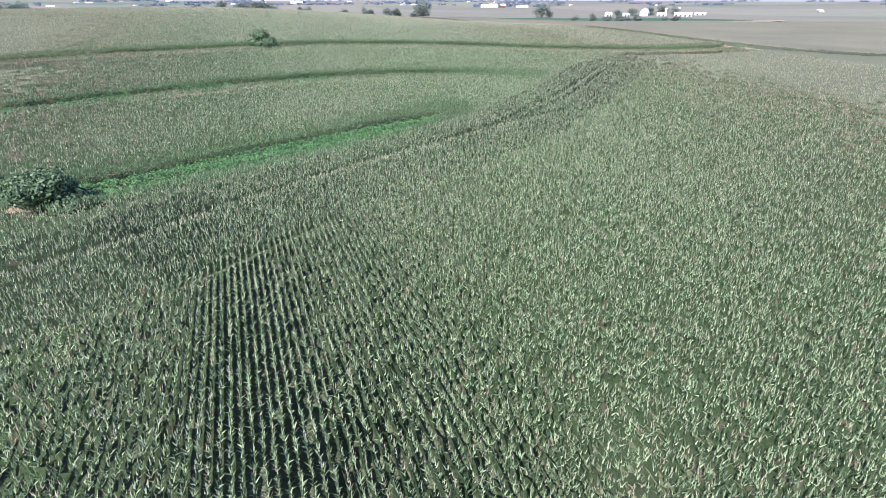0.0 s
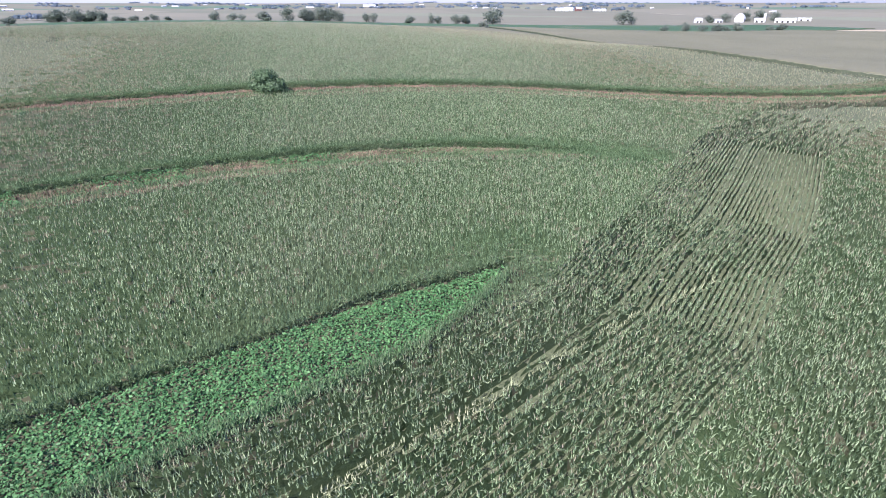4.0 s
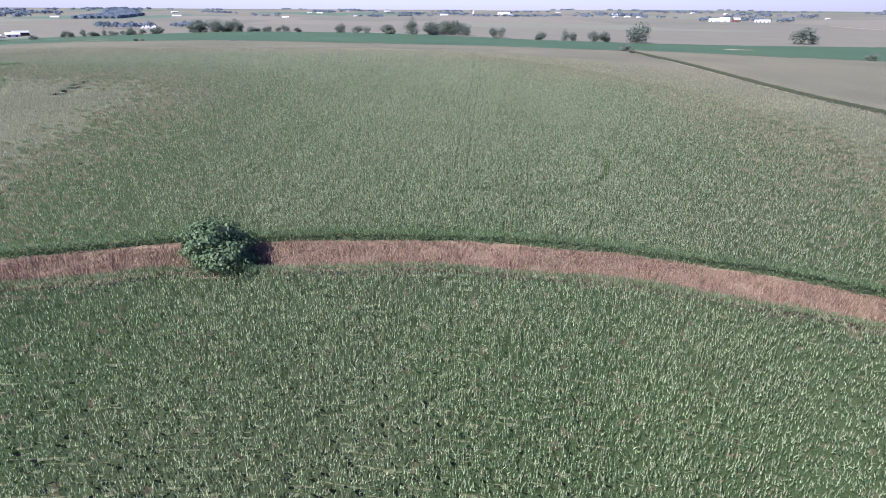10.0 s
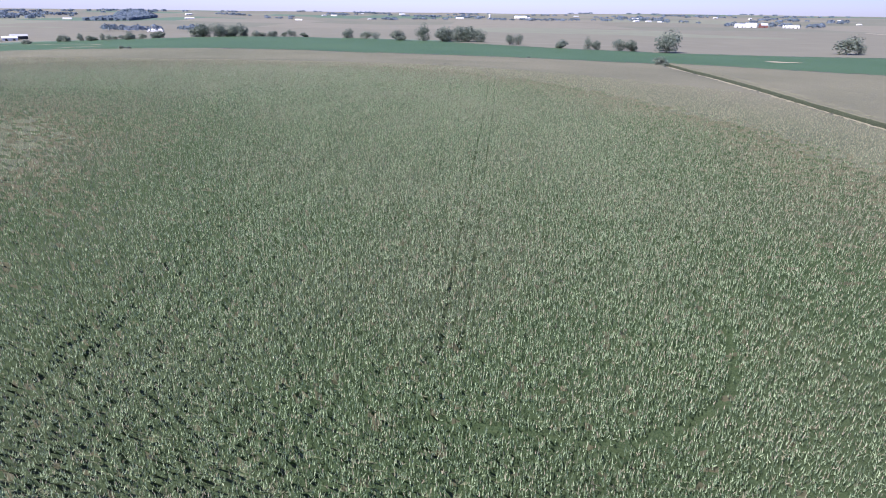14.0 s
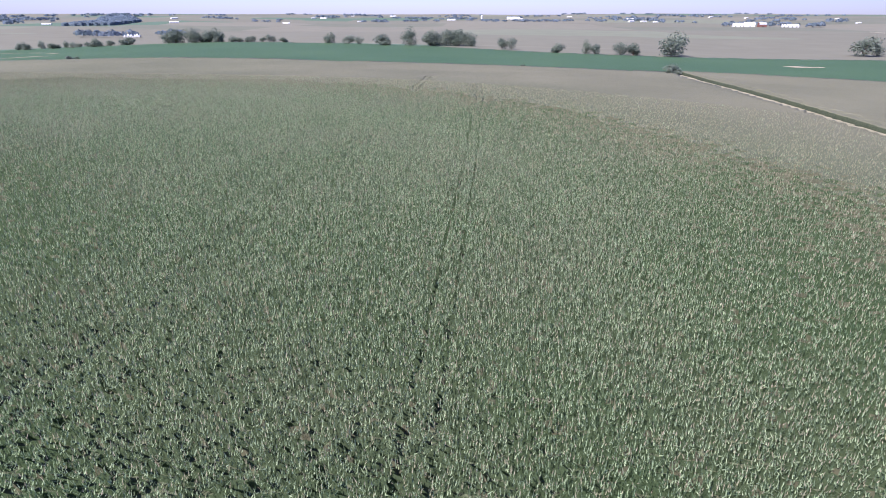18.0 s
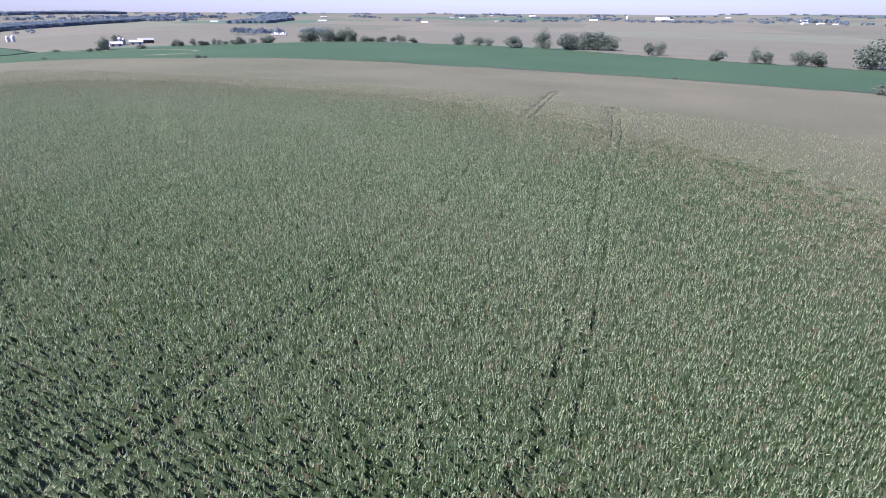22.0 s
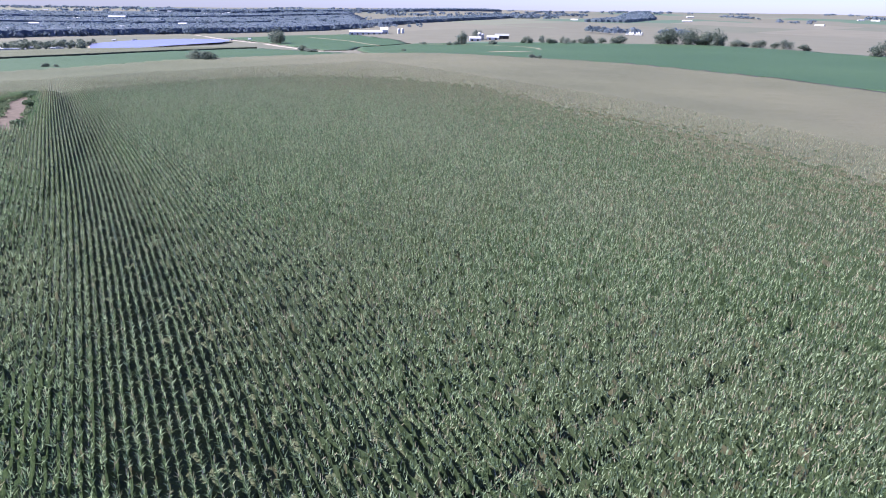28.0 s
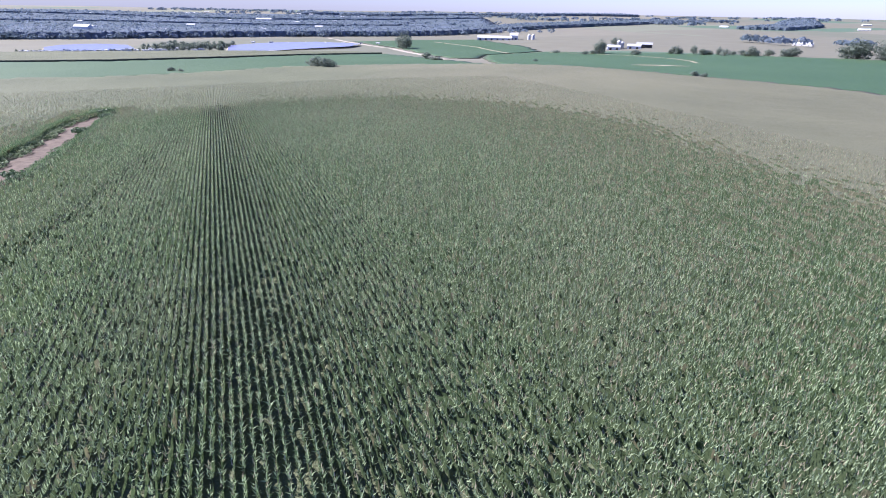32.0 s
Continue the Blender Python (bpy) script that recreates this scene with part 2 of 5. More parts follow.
def mesh_of(name, verts, tris, mats, index=None, size=3):
    """A mesh from arrays of vertices and of faces with size corners."""
    me = bpy.data.meshes.new(name)
    verts, tris = np.asarray(verts, np.float32), np.asarray(tris, np.int32)
    me.vertices.add(len(verts))
    me.vertices.foreach_set("co", verts.ravel())
    me.loops.add(tris.size)
    me.loops.foreach_set("vertex_index", tris.ravel())
    me.polygons.add(len(tris))
    me.polygons.foreach_set("loop_start", np.arange(0, tris.size, size, dtype=np.int32))
    for m in mats:
        me.materials.append(m)
    if index is not None:
        me.polygons.foreach_set("material_index", np.asarray(index, np.int32))
    me.update(calc_edges=True)
    return me


def axis(lo, hi, step, far_lo, far_hi, grow=1.11):
    mid = list(np.arange(lo, hi + step, step))
    s, a = step, mid[0]
    left = []
    while a > far_lo:
        s *= grow
        a -= s
        left.append(a)
    s, b = step, mid[-1]
    right = []
    while b < far_hi:
        s *= grow
        b += s
        right.append(b)
    return np.array(left[::-1] + mid + right)


def grid_quads(nx, ny):
    i = np.arange(nx - 1)[None, :] + nx * np.arange(ny - 1)[:, None]
    return np.stack([i, i + 1, i + nx + 1, i + nx], -1).reshape(-1, 4)


def along(points, x, y):
    """Signed distance to a bent line (left is positive), the run along it, for arrays x and y."""
    p = np.array(points, float)
    best, side, run = np.full(x.shape, 1e9), np.zeros(x.shape), np.zeros(x.shape)
    total = 0.0
    for a, b in zip(p[:-1], p[1:]):
        d = b - a
        length = np.hypot(*d)
        u = np.clip(((x - a[0]) * d[0] + (y - a[1]) * d[1]) / length ** 2, 0, 1)
        ex, ey = x - a[0] - u * d[0], y - a[1] - u * d[1]
        dist = np.hypot(ex, ey)
        near = dist < best
        best = np.where(near, dist, best)
        side = np.where(near, np.sign(d[0] * ey - d[1] * ex), side)
        run = np.where(near, total + u * length, run)
        total += length
    return best * np.where(side == 0, 1, side), run


def beside(line, off):
    """A line beside a bent line, off metres to its left."""
    p = np.array(line, float)
    d = np.gradient(p, axis=0)
    d /= np.hypot(*d.T)[:, None]
    return [(float(a - e[1] * off), float(b + e[0] * off)) for (a, b), e in zip(p, d)]


def inside(poly, x, y):
    p = np.array(poly, float)
    hit = np.zeros(x.shape, bool)
    for a, b in zip(p, np.roll(p, -1, 0)):
        cross = (a[1] > y) != (b[1] > y)
        with np.errstate(divide="ignore", invalid="ignore"):
            xs = (b[0] - a[0]) * (y - a[1]) / (b[1] - a[1]) + a[0]
        hit ^= cross & (x < xs)
    return hit


# the plan: lines on the ground
RIDGE = [(-62, 34), (-46.6, 51), (-39, 59), (-30.5, 72), (-17.5, 88.6), (-8.8, 98), (3, 111), (15, 125), (23, 139), (31, 151), (39, 166), (51, 190), (69, 212), (97, 242), (128, 278)]
PALE = [(-62, 34), (-46.6, 51), (-39, 59), (-30.5, 72), (-17.5, 88.6), (-8.8, 98), (1.7, 108.4), (14.4, 121), (21.4, 126.4), (29.4, 133), (42, 140), (52, 145)]
GREEN = [(-56, 75), (-47, 84.5), (-38, 93.5), (-30, 101), (-21, 109.5), (-12, 118), (-5, 125), (1, 132)]
TERRACE1 = [(-110.9, 113.0), (-85.2, 136.4), (-69.3, 150.1), (-54.6, 160.8), (-40.9, 168.0), (-26.2, 174.6), (-11.4, 178.8), (3.9, 180.7), (16.0, 180.6), (27.1, 179.4)]
TERRACE2 = [(-158.7, 158.5), (-136.7, 176.5), (-119.3, 192.2), (-98.8, 204.3), (-77.1, 218.0), (-56.2, 227.1), (-35.5, 235.1), (-9.8, 240.0), (9.9, 240.3), (26.9, 239.0), (50.1, 238.3), (72.4, 241.0), (100.7, 249.1), (121.0, 260.2), (132, 270), (141, 280)]
LANE_E = [(-37, 757), (-19, 692), (0, 640), (18, 589), (37, 535), (51, 495), (62, 455), (72, 400), (81, 360), (92, 335), (106, 316), (121, 298), (143, 283), (165, 272), (190, 269), (225, 271), (300, 282)]
GULLY = [(-300, 349), (-315, 346.5), (-332, 343), (-352, 339), (-373, 333), (-398, 329), (-412, 325)]
DRAW = [(-252, 308), (-240, 300), (-228, 290), (-214, 279)]
WHEEL1 = [(-47, 270), (-67, 342), (-85, 407), (-101, 460), (-113, 503), (-131, 557)]
WHEEL2 = [(-84, 250), (-88, 262), (-97, 310), (-104, 350), (-111, 392), (-118, 418), (-127, 443), (-135, 472), (-149, 519), (-175, 599)]
WHEEL3 = [(-138, 388), (-142, 399), (-149.5, 416), (-154, 431), (-160.5, 456), (-166, 470), (-183, 536)]
WHEEL4 = [(-45, 259), (-28, 262), (-23, 266.5), (-18.7, 272), (-17.3, 277), (-17.7, 285.5), (-21.5, 294)]
MARKS = [(-193, 292), (-207, 312), (-217, 325), (-228, 342)]
CORN = [(-40, 748), (-120, 742), (-240, 744), (-330, 736), (-385, 733), (-440, 712), (-480, 698), (-540, 648), (-600, 615), (-650, 590), (-682, 545), (-692, 490), (-706, 420), (-700, 365), (-655, 310), (-622, 250), (-605, 150), (-590, -60), (300, -60), (300, 279)] + beside(LANE_E, -7.5)[-2:7:-1] + beside(LANE_E, -6.5)[7:0:-1]
CORN_E = beside(LANE_E, 2.6) + [(700, 380), (620, 800), (360, 880), (200, 770), (60, 762)]
SOY = [(-37, 753), (-120, 747), (-240, 749), (-330, 741), (-388, 738), (-443, 717), (-484, 703), (-543, 653), (-603, 620), (-654, 595), (-688, 548), (-850, 570), (-950, 600), (-1040, 715), (-960, 860), (-850, 985), (-790, 1075), (-560, 1068), (-352, 1050), (-176, 995), (-46, 985), (70, 1020), (190, 1070), (420, 1150), (520, 1000), (360, 885), (200, 775), (60, 765), (-30, 756)]
CORN_W = [(-780, -9), (-790, 89), (-807, 181), (-863, 278), (-924, 352), (-987, 458), (-1014, 446), (-1037, 299), (-1038, 213), (-1022, 115), (-1004, -8), (-960, -253), (-763, -254)]
SOY_N = [(-857, 530), (-1001, 519), (-1185, 502), (-1418, 422), (-1490, 560), (-1480, 700), (-1200, 730), (-1060, 705), (-954, 594), (-852, 564)]
SOY_W = [(-708, 366), (-714, 420), (-698, 490), (-692, 542), (-766, 527), (-855, 505), (-982, 462), (-920, 354), (-858, 280), (-802, 183), (-785, 89), (-773, -15), (-762, -156), (-596, -157), (-610, 150), (-627, 250), (-661, 310)]
TAN_LINE = [(220, 440), (120, 470), (20, 520), (-60, 560), (-150, 560), (-250, 530), (-330, 480), (-380, 450), (-450, 440), (-560, 432), (-720, 420)][::-1]
# Ground line the camera flies over and looks at; sets corn detail and tan.
FLIGHT = [(-4, 0), (0, 30), (2, 80), (-2, 130), (-12, 170), (-30, 220), (-48, 270), (-65, 320), (-85, 365), (-120, 398), (-160, 412), (-200, 420), (-285, 417), (-345, 414)]


STRIPS = ((GREEN, lambda r: 5.4 * blend((78 - r) / 30 + 0.35)), (TERRACE1, lambda r: 4.4 * blend((162 - r) / 55 + 0.1)),
          (TERRACE2, lambda r: 5.1 - 1.1 * blend((r - 230) / 60)), (DRAW, lambda r: 2.6 + 0 * r), (GULLY, lambda r: 5.6 * blend((108 - r) / 25 + 0.2)))


def corn_stands(x, y, margin=0.0):
    """True where corn grows."""
    keep = inside(CORN, x, y)
    for line, half in STRIPS:
        s, r = along(line, x, y)
        keep &= np.abs(s) > half(r) + margin
    return keep


def tyre_gap(x, y, width=0.3):
    gap = np.zeros(x.shape, bool)
    for line, wide in ((WHEEL1, 0.6), (WHEEL2, 0.6), (WHEEL3, 0.6)):
        s, _ = along(line, x, y)
        gap |= np.abs(np.abs(s) - 1.35) < width * wide
    s, _ = along(WHEEL4, x, y)
    gap |= np.abs(s) < width * 1.9
    s, r = along(MARKS, x, y)
    gap |= (np.abs(s) < width * 2.2) & (np.sin(r * 0.9) > 0.1) & (r < 59)
    return gap


gx, gy = axis(-460, 200, 7, -5000, 4700), axis(-40, 760, 7, -4500, 5000)
X, Y = np.meshgrid(gx, gy)
Z = land(X, Y)
ground_mesh = mesh_of("ground", np.stack([X, Y, Z], -1).reshape(-1, 3), grid_quads(len(gx), len(gy)), [], size=4)


def field_material():
    """Farmland: a patchwork of ripening corn, green beans and hay, in blocks as large as fields."""
    m = bpy.data.materials.new("farmland")
    m.use_nodes = True
    n, l = m.node_tree.nodes, m.node_tree.links
    bsdf = n["Principled BSDF"]
    bsdf.inputs["Roughness"].default_value = 0.95
    geo = n.new("ShaderNodeNewGeometry")
    turn = n.new("ShaderNodeMapping")
    turn.inputs["Rotation"].default_value = (0, 0, radians(-12))
    turn.inputs["Scale"].default_value = (1 / 620, 1 / 410, 0)
    l.new(geo.outputs["Position"], turn.inputs["Vector"])
    cell = n.new("ShaderNodeTexVoronoi")
    cell.distance, cell.feature = "CHEBYCHEV", "F1"
    cell.inputs["Scale"].default_value, cell.inputs["Randomness"].default_value = 1.0, 0.55
    l.new(turn.outputs[0], cell.inputs["Vector"])
    sep = n.new("ShaderNodeSeparateColor")
    l.new(cell.outputs["Color"], sep.inputs[0])
    ramp = n.new("ShaderNodeValToRGB")
    ramp.color_ramp.interpolation = "CONSTANT"
    el = ramp.color_ramp.elements
    el[0].position, el[0].color = 0.0, hexa(0.12, 0.117, 0.083)
    el[1].position, el[1].color = 0.45, hexa(0.104, 0.11, 0.076)
    for p, c in ((0.62, (0.137, 0.131, 0.095)), (0.85, (0.06, 0.105, 0.065)), (0.94, (0.13, 0.14, 0.095))):
        e = el.new(p)
        e.color = hexa(*c)
    l.new(sep.outputs[0], ramp.inputs["Fac"])
    noise_t = n.new("ShaderNodeTexNoise")
    noise_t.inputs["Scale"].default_value, noise_t.inputs["Detail"].default_value = 0.02, 6.0
    l.new(geo.outputs["Position"], noise_t.inputs["Vector"])
    hsv = n.new("ShaderNodeHueSaturation")
    rng_n = n.new("ShaderNodeMapRange")
    rng_n.inputs["To Min"].default_value, rng_n.inputs["To Max"].default_value = 0.8, 1.2
    l.new(noise_t.outputs["Fac"], rng_n.inputs["Value"])
    l.new(rng_n.outputs[0], hsv.inputs["Value"])
    l.new(ramp.outputs["Color"], hsv.inputs["Color"])
    l.new(hsv.outputs[0], bsdf.inputs["Base Color"])
    return m


ground_mesh.materials.append(field_material())
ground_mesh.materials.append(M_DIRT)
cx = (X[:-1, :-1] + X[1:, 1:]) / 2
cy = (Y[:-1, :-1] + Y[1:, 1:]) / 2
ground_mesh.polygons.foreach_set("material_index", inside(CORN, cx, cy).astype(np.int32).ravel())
ground_mesh.polygons.foreach_set("use_smooth", np.ones(len(ground_mesh.polygons), bool))
ground = tagged(new("ground", ground_mesh), "gently rolling farmland reaching the horizon under the crops", "ground", kind="structure")

rng = np.random.default_rng(7)


# ---------------------------------------------------------------- crops
def sheet(name, poly, step, height, mat, rough, keep=None, lift=None):
    """A closed crop canopy over a plan outline, with its edges down to the ground."""
    p = np.array(poly)
    xs = np.arange(p[:, 0].min() - step, p[:, 0].max() + step, step)
    ys = np.arange(p[:, 1].min() - step, p[:, 1].max() + step, step)
    return patch(name, xs, ys, poly, height, mat, rough, keep, lift)


def set_tan(me, tan_share):
    """Store how tan the canopy is at each point, a number or a function of x and y."""
    co = np.zeros(len(me.vertices) * 3, np.float32)
    me.vertices.foreach_get("co", co)
    co = co.reshape(-1, 3)
    v = tan_share(co[:, 0], co[:, 1]) if callable(tan_share) else np.full(len(co), tan_share)
    me.attributes.new("tan_share", "FLOAT", "POINT").data.foreach_set("value", v.astype(np.float32))
    return me


def patch(name, xs, ys, poly, height, mat, rough, keep=None, lift=None, side=None):
    x, y = np.meshgrid(xs, ys)
    x, y = x + rng.normal(0, 0.12, x.shape), y + rng.normal(0, 0.12, y.shape)
    h = height + rng.normal(0, rough, x.shape)
    if lift is not None:
        h = h * lift(x, y)
    top = np.stack([x, y, land(x, y) + h], -1).reshape(-1, 3)
    q = grid_quads(len(xs), len(ys))
    c = top[q].mean(1)
    ok = inside(poly, c[:, 0], c[:, 1])
    if keep is not None:
        ok &= keep(c[:, 0], c[:, 1])
    q = q[ok]
    # skirts down to the ground along every open edge
    e = np.concatenate([q[:, [0, 1]], q[:, [1, 2]], q[:, [2, 3]], q[:, [3, 0]]])
    key = np.sort(e, 1)
    _, first, count = np.unique(key[:, 0].astype(np.int64) * len(top) + key[:, 1], return_index=True, return_counts=True)
    open_e = e[first[count == 1]]
    low = top[open_e.ravel()].copy()
    low[:, 2] = land(low[:, 0], low[:, 1]) - 0.1
    base = len(top) + 2 * np.arange(len(open_e))
    skirt = np.stack([open_e[:, 1], open_e[:, 0], base, base + 1], -1)
    used = np.concatenate([q, skirt])
    verts = np.concatenate([top, low])
    ids, back = np.unique(used.ravel(), return_inverse=True)
    return mesh_of(name, verts[ids], back.reshape(-1, 4), [mat, side or M_EDGE_SHADE], np.arange(len(used)) >= len(q), size=4)


def off_flight(x, y):
    s, _ = along(FLIGHT, x, y)
    return np.abs(s)


def strip_gap(x, y):
    """Distance to the nearest strip without corn."""
    return np.minimum.reduce([np.abs(along(line, x, y)[0]) - w for line, w in ((TERRACE1, 4.4), (TERRACE2, 5.1), (GREEN, 5.4), (GULLY, 3.4))])


def tan_at(x, y):
    """How far the crop is coloured tan: the hilltop to the north-west, and more with distance from the flight line, as
    a far, grazing view shows it.
    """
    s, _ = along(TAN_LINE, x, y)
    return np.clip(0.04 + 0.46 * (1 - 0.6 * blend((-x - 220) / 120)) * blend((off_flight(x, y) - 55) / 170) + 0.6 * blend((s + 100) / 180), 0, 1)


def corn_lift(x, y):
    return 0.2 + 0.2 * blend((off_flight(x, y) - 35) / 30) + 0.45 * blend((off_flight(x, y) - 66) / 75) * blend((strip_gap(x, y) - 3) / 9)


TRACKS = (WHEEL1, WHEEL2, WHEEL3)


def corn_sheet(x, y):
    track = np.minimum.reduce([np.abs(along(line, x, y)[0]) for line in TRACKS]) < 2.6
    return corn_stands(x, y, 2.5) & ~(track & (off_flight(x, y) > 60)) & ~tyre_gap(x, y, 1.2)


def track_canopy(line):
    """The canopy along a pair of wheel tracks, with two narrow trenches in it."""
    p = np.array(line, float)
    seg = np.hypot(*np.diff(p, axis=0).T)
    run = np.concatenate([[0], np.cumsum(seg)])
    u = np.arange(0, run[-1], 1.4)
    x, y = np.interp(u, run, p[:, 0]), np.interp(u, run, p[:, 1])
    tx, ty = np.gradient(x), np.gradient(y)
    ln = np.hypot(tx, ty)
    off = np.array((-4.2, -2.4, -1.62, -1.5, -1.2, -1.08, 0.0, 1.08, 1.2, 1.5, 1.62, 2.4, 4.2))
    deep = np.array((0, 0, 0, 1, 1, 0, 0, 0, 1, 1, 0, 0, 0))
    worn = (0.55 + 0.45 * np.sin(u / 9.0 + 2 * np.sin(u / 23.0)))[:, None]
    deep = deep * blend((run[-1] - u) / 60)[:, None]
    vx = x[:, None] - (ty / ln)[:, None] * off + rng.normal(0, 0.05, (len(u), len(off)))
    vy = y[:, None] + (tx / ln)[:, None] * off
    h = 2.1 * corn_lift(vx, vy) + rng.normal(0, 0.12, vx.shape) - deep * (0.25 + 0.4 * worn)
    me = mesh_of("corn_crop", np.stack([vx, vy, land(vx, vy) + np.maximum(h, 0.1)], -1).reshape(-1, 3), grid_quads(len(off), len(u)), [M_CANOPY], size=4)
    keep = off_flight(x, y)[:-1] > 60
    bm = bmesh.new()
    bm.from_mesh(me)
    bm.faces.ensure_lookup_table()
    bmesh.ops.delete(bm, geom=[f for f, k in zip(list(bm.faces), np.repeat(keep, len(off) - 1)) if not k], context="FACES")
    bm.to_mesh(me)
    bm.free()
    return tagged(new("corn_crop", set_tan(me, tan_at)), "standing corn split by a pair of narrow dark wheel tracks", "corn", kind="stuff")


corn_xs = axis(-380, 120, 2.2, -715, 310, 1.03)
corn_ys = axis(10, 540, 2.2, -70, 760, 1.03)
corn = tagged(new("corn_crop", set_tan(patch("corn_crop", corn_xs, corn_ys, CORN, 2.1, M_CANOPY, 0.16, corn_sheet, corn_lift), tan_at)),
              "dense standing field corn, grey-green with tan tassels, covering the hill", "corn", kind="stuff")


for line in TRACKS:
    track_canopy(line)

ROW = 0.67


def rows_of(kind):
    """Candidate plant places on the rows of a part of the farm: x, y and the bearing of the row."""
    if kind == "hill":
        u, k = np.arange(-300, 420, 0.25), np.arange(-220, 240, ROW)
        U, K = np.meshgrid(u, k)
        bend = np.clip(130 - U, 0, 110)
        K = K - 0.00065 * (bend ** 2 / 2 + 110 * np.maximum(0, 20 - U))
        x, y = -110 - 0.976 * U - 0.218 * K, 360 - 0.218 * U + 0.976 * K
        return x, y
    if kind == "contour":
        t2 = np.array(TERRACE2)
        u, k = np.arange(-200, 160, 0.25), np.arange(-150, 3, ROW)
        U, K = np.meshgrid(u, k)
        return U, np.interp(U, t2[:, 0], t2[:, 1]) + K * 1.12
    if kind == "headland":
        p = np.array(RIDGE)
        seg = np.hypot(*np.diff(p, axis=0).T)
        run = np.concatenate([[0], np.cumsum(seg)])
        u, k = np.arange(0, run[-1], 0.25), np.arange(-17, 13, ROW)
        px, py = np.interp(u, run, p[:, 0]), np.interp(u, run, p[:, 1])
        soft = np.ones(41) / 41
        tx, ty = np.gradient(np.convolve(px, soft, "same")), np.gradient(np.convolve(py, soft, "same"))
        tx[:25], ty[:25], tx[-25:], ty[-25:] = tx[25], ty[25], tx[-26], ty[-26]
        ln = np.hypot(tx, ty)
        return px[None, :] - (ty / ln)[None, :] * k[:, None], py[None, :] + (tx / ln)[None, :] * k[:, None]
    u, k = np.arange(-60, 300, 0.25), np.arange(-150, 230, ROW)
    U, K = np.meshgrid(u, k)
    K = K + 3 * np.sin(U / 60)
    return -0.38 * U + 0.925 * K, 0.925 * U + 0.38 * K


def part_of_farm(x, y):
    t2 = np.array(TERRACE2)
    hill = y > np.interp(x, t2[:, 0], t2[:, 1])
    s, _ = along(RIDGE, x, y)
    return np.where(hill, 0, np.where(s > 10, 1, np.where(s > -14, 2, 3)))


def choose(kind, code):
    x, y = (a.ravel() for a in rows_of(kind))
    box = (x > -540) & (x < 190) & (y > 5) & (y < 560)
    x, y = x[box], y[box]
    d = off_flight(x, y)
    edge = strip_gap(x, y) < 9.0
    chance = FULL * np.interp(d, (0, 32, 62, 110, 160, 230, 320), (1.1, 1.1, 0.88, 0.52, 0.26, 0.1, 0.0))
    chance = np.where(edge & (d < 260), np.maximum(chance, FULL * np.where(d < 130, 0.75, 0.35)), chance)
    ok = rng.random(len(x)) < chance
    x, y, d, edge = x[ok], y[ok], d[ok], edge[ok]
    ok = corn_stands(x, y) & (part_of_farm(x, y) == code) & ~(tyre_gap(x, y) & (rng.random(len(x)) < 0.8))
    s, r = along(PALE, x, y)
    ok &= ~((s > 0.9) & (s < 1.7) & (r < 130) & (rng.random(len(x)) < 0.6))
    ok &= ~((np.abs(s) < 0.5) & (r > 130) & (rng.random(len(x)) < 0.7))
    s, r = along(RIDGE, x, y)
    ok &= ~((np.abs(np.abs(s + 1.4) - 1.4) < 0.42) & (r > 95) & (rng.random(len(x)) < 0.7))
    x, y, d = x[ok], y[ok], d[ok]
    return x + rng.normal(0, 0.035, len(x)), y + rng.normal(0, 0.035, len(x)), d, bearing(code, x, y)


def bearing(code, x, y):
    """The way the rows run at x, y."""
    if code == 0:
        return np.full(len(x), math.atan2(-0.218, -0.976))
    if code == 3:
        return np.full(len(x), math.atan2(0.925, -0.38))
    p = np.array(TERRACE2 if code == 1 else RIDGE, float)
    k = np.clip(np.searchsorted(p[:, 0], x) - 1, 0, len(p) - 2)
    return np.arctan2(p[k + 1, 1] - p[k, 1], p[k + 1, 0] - p[k, 0])


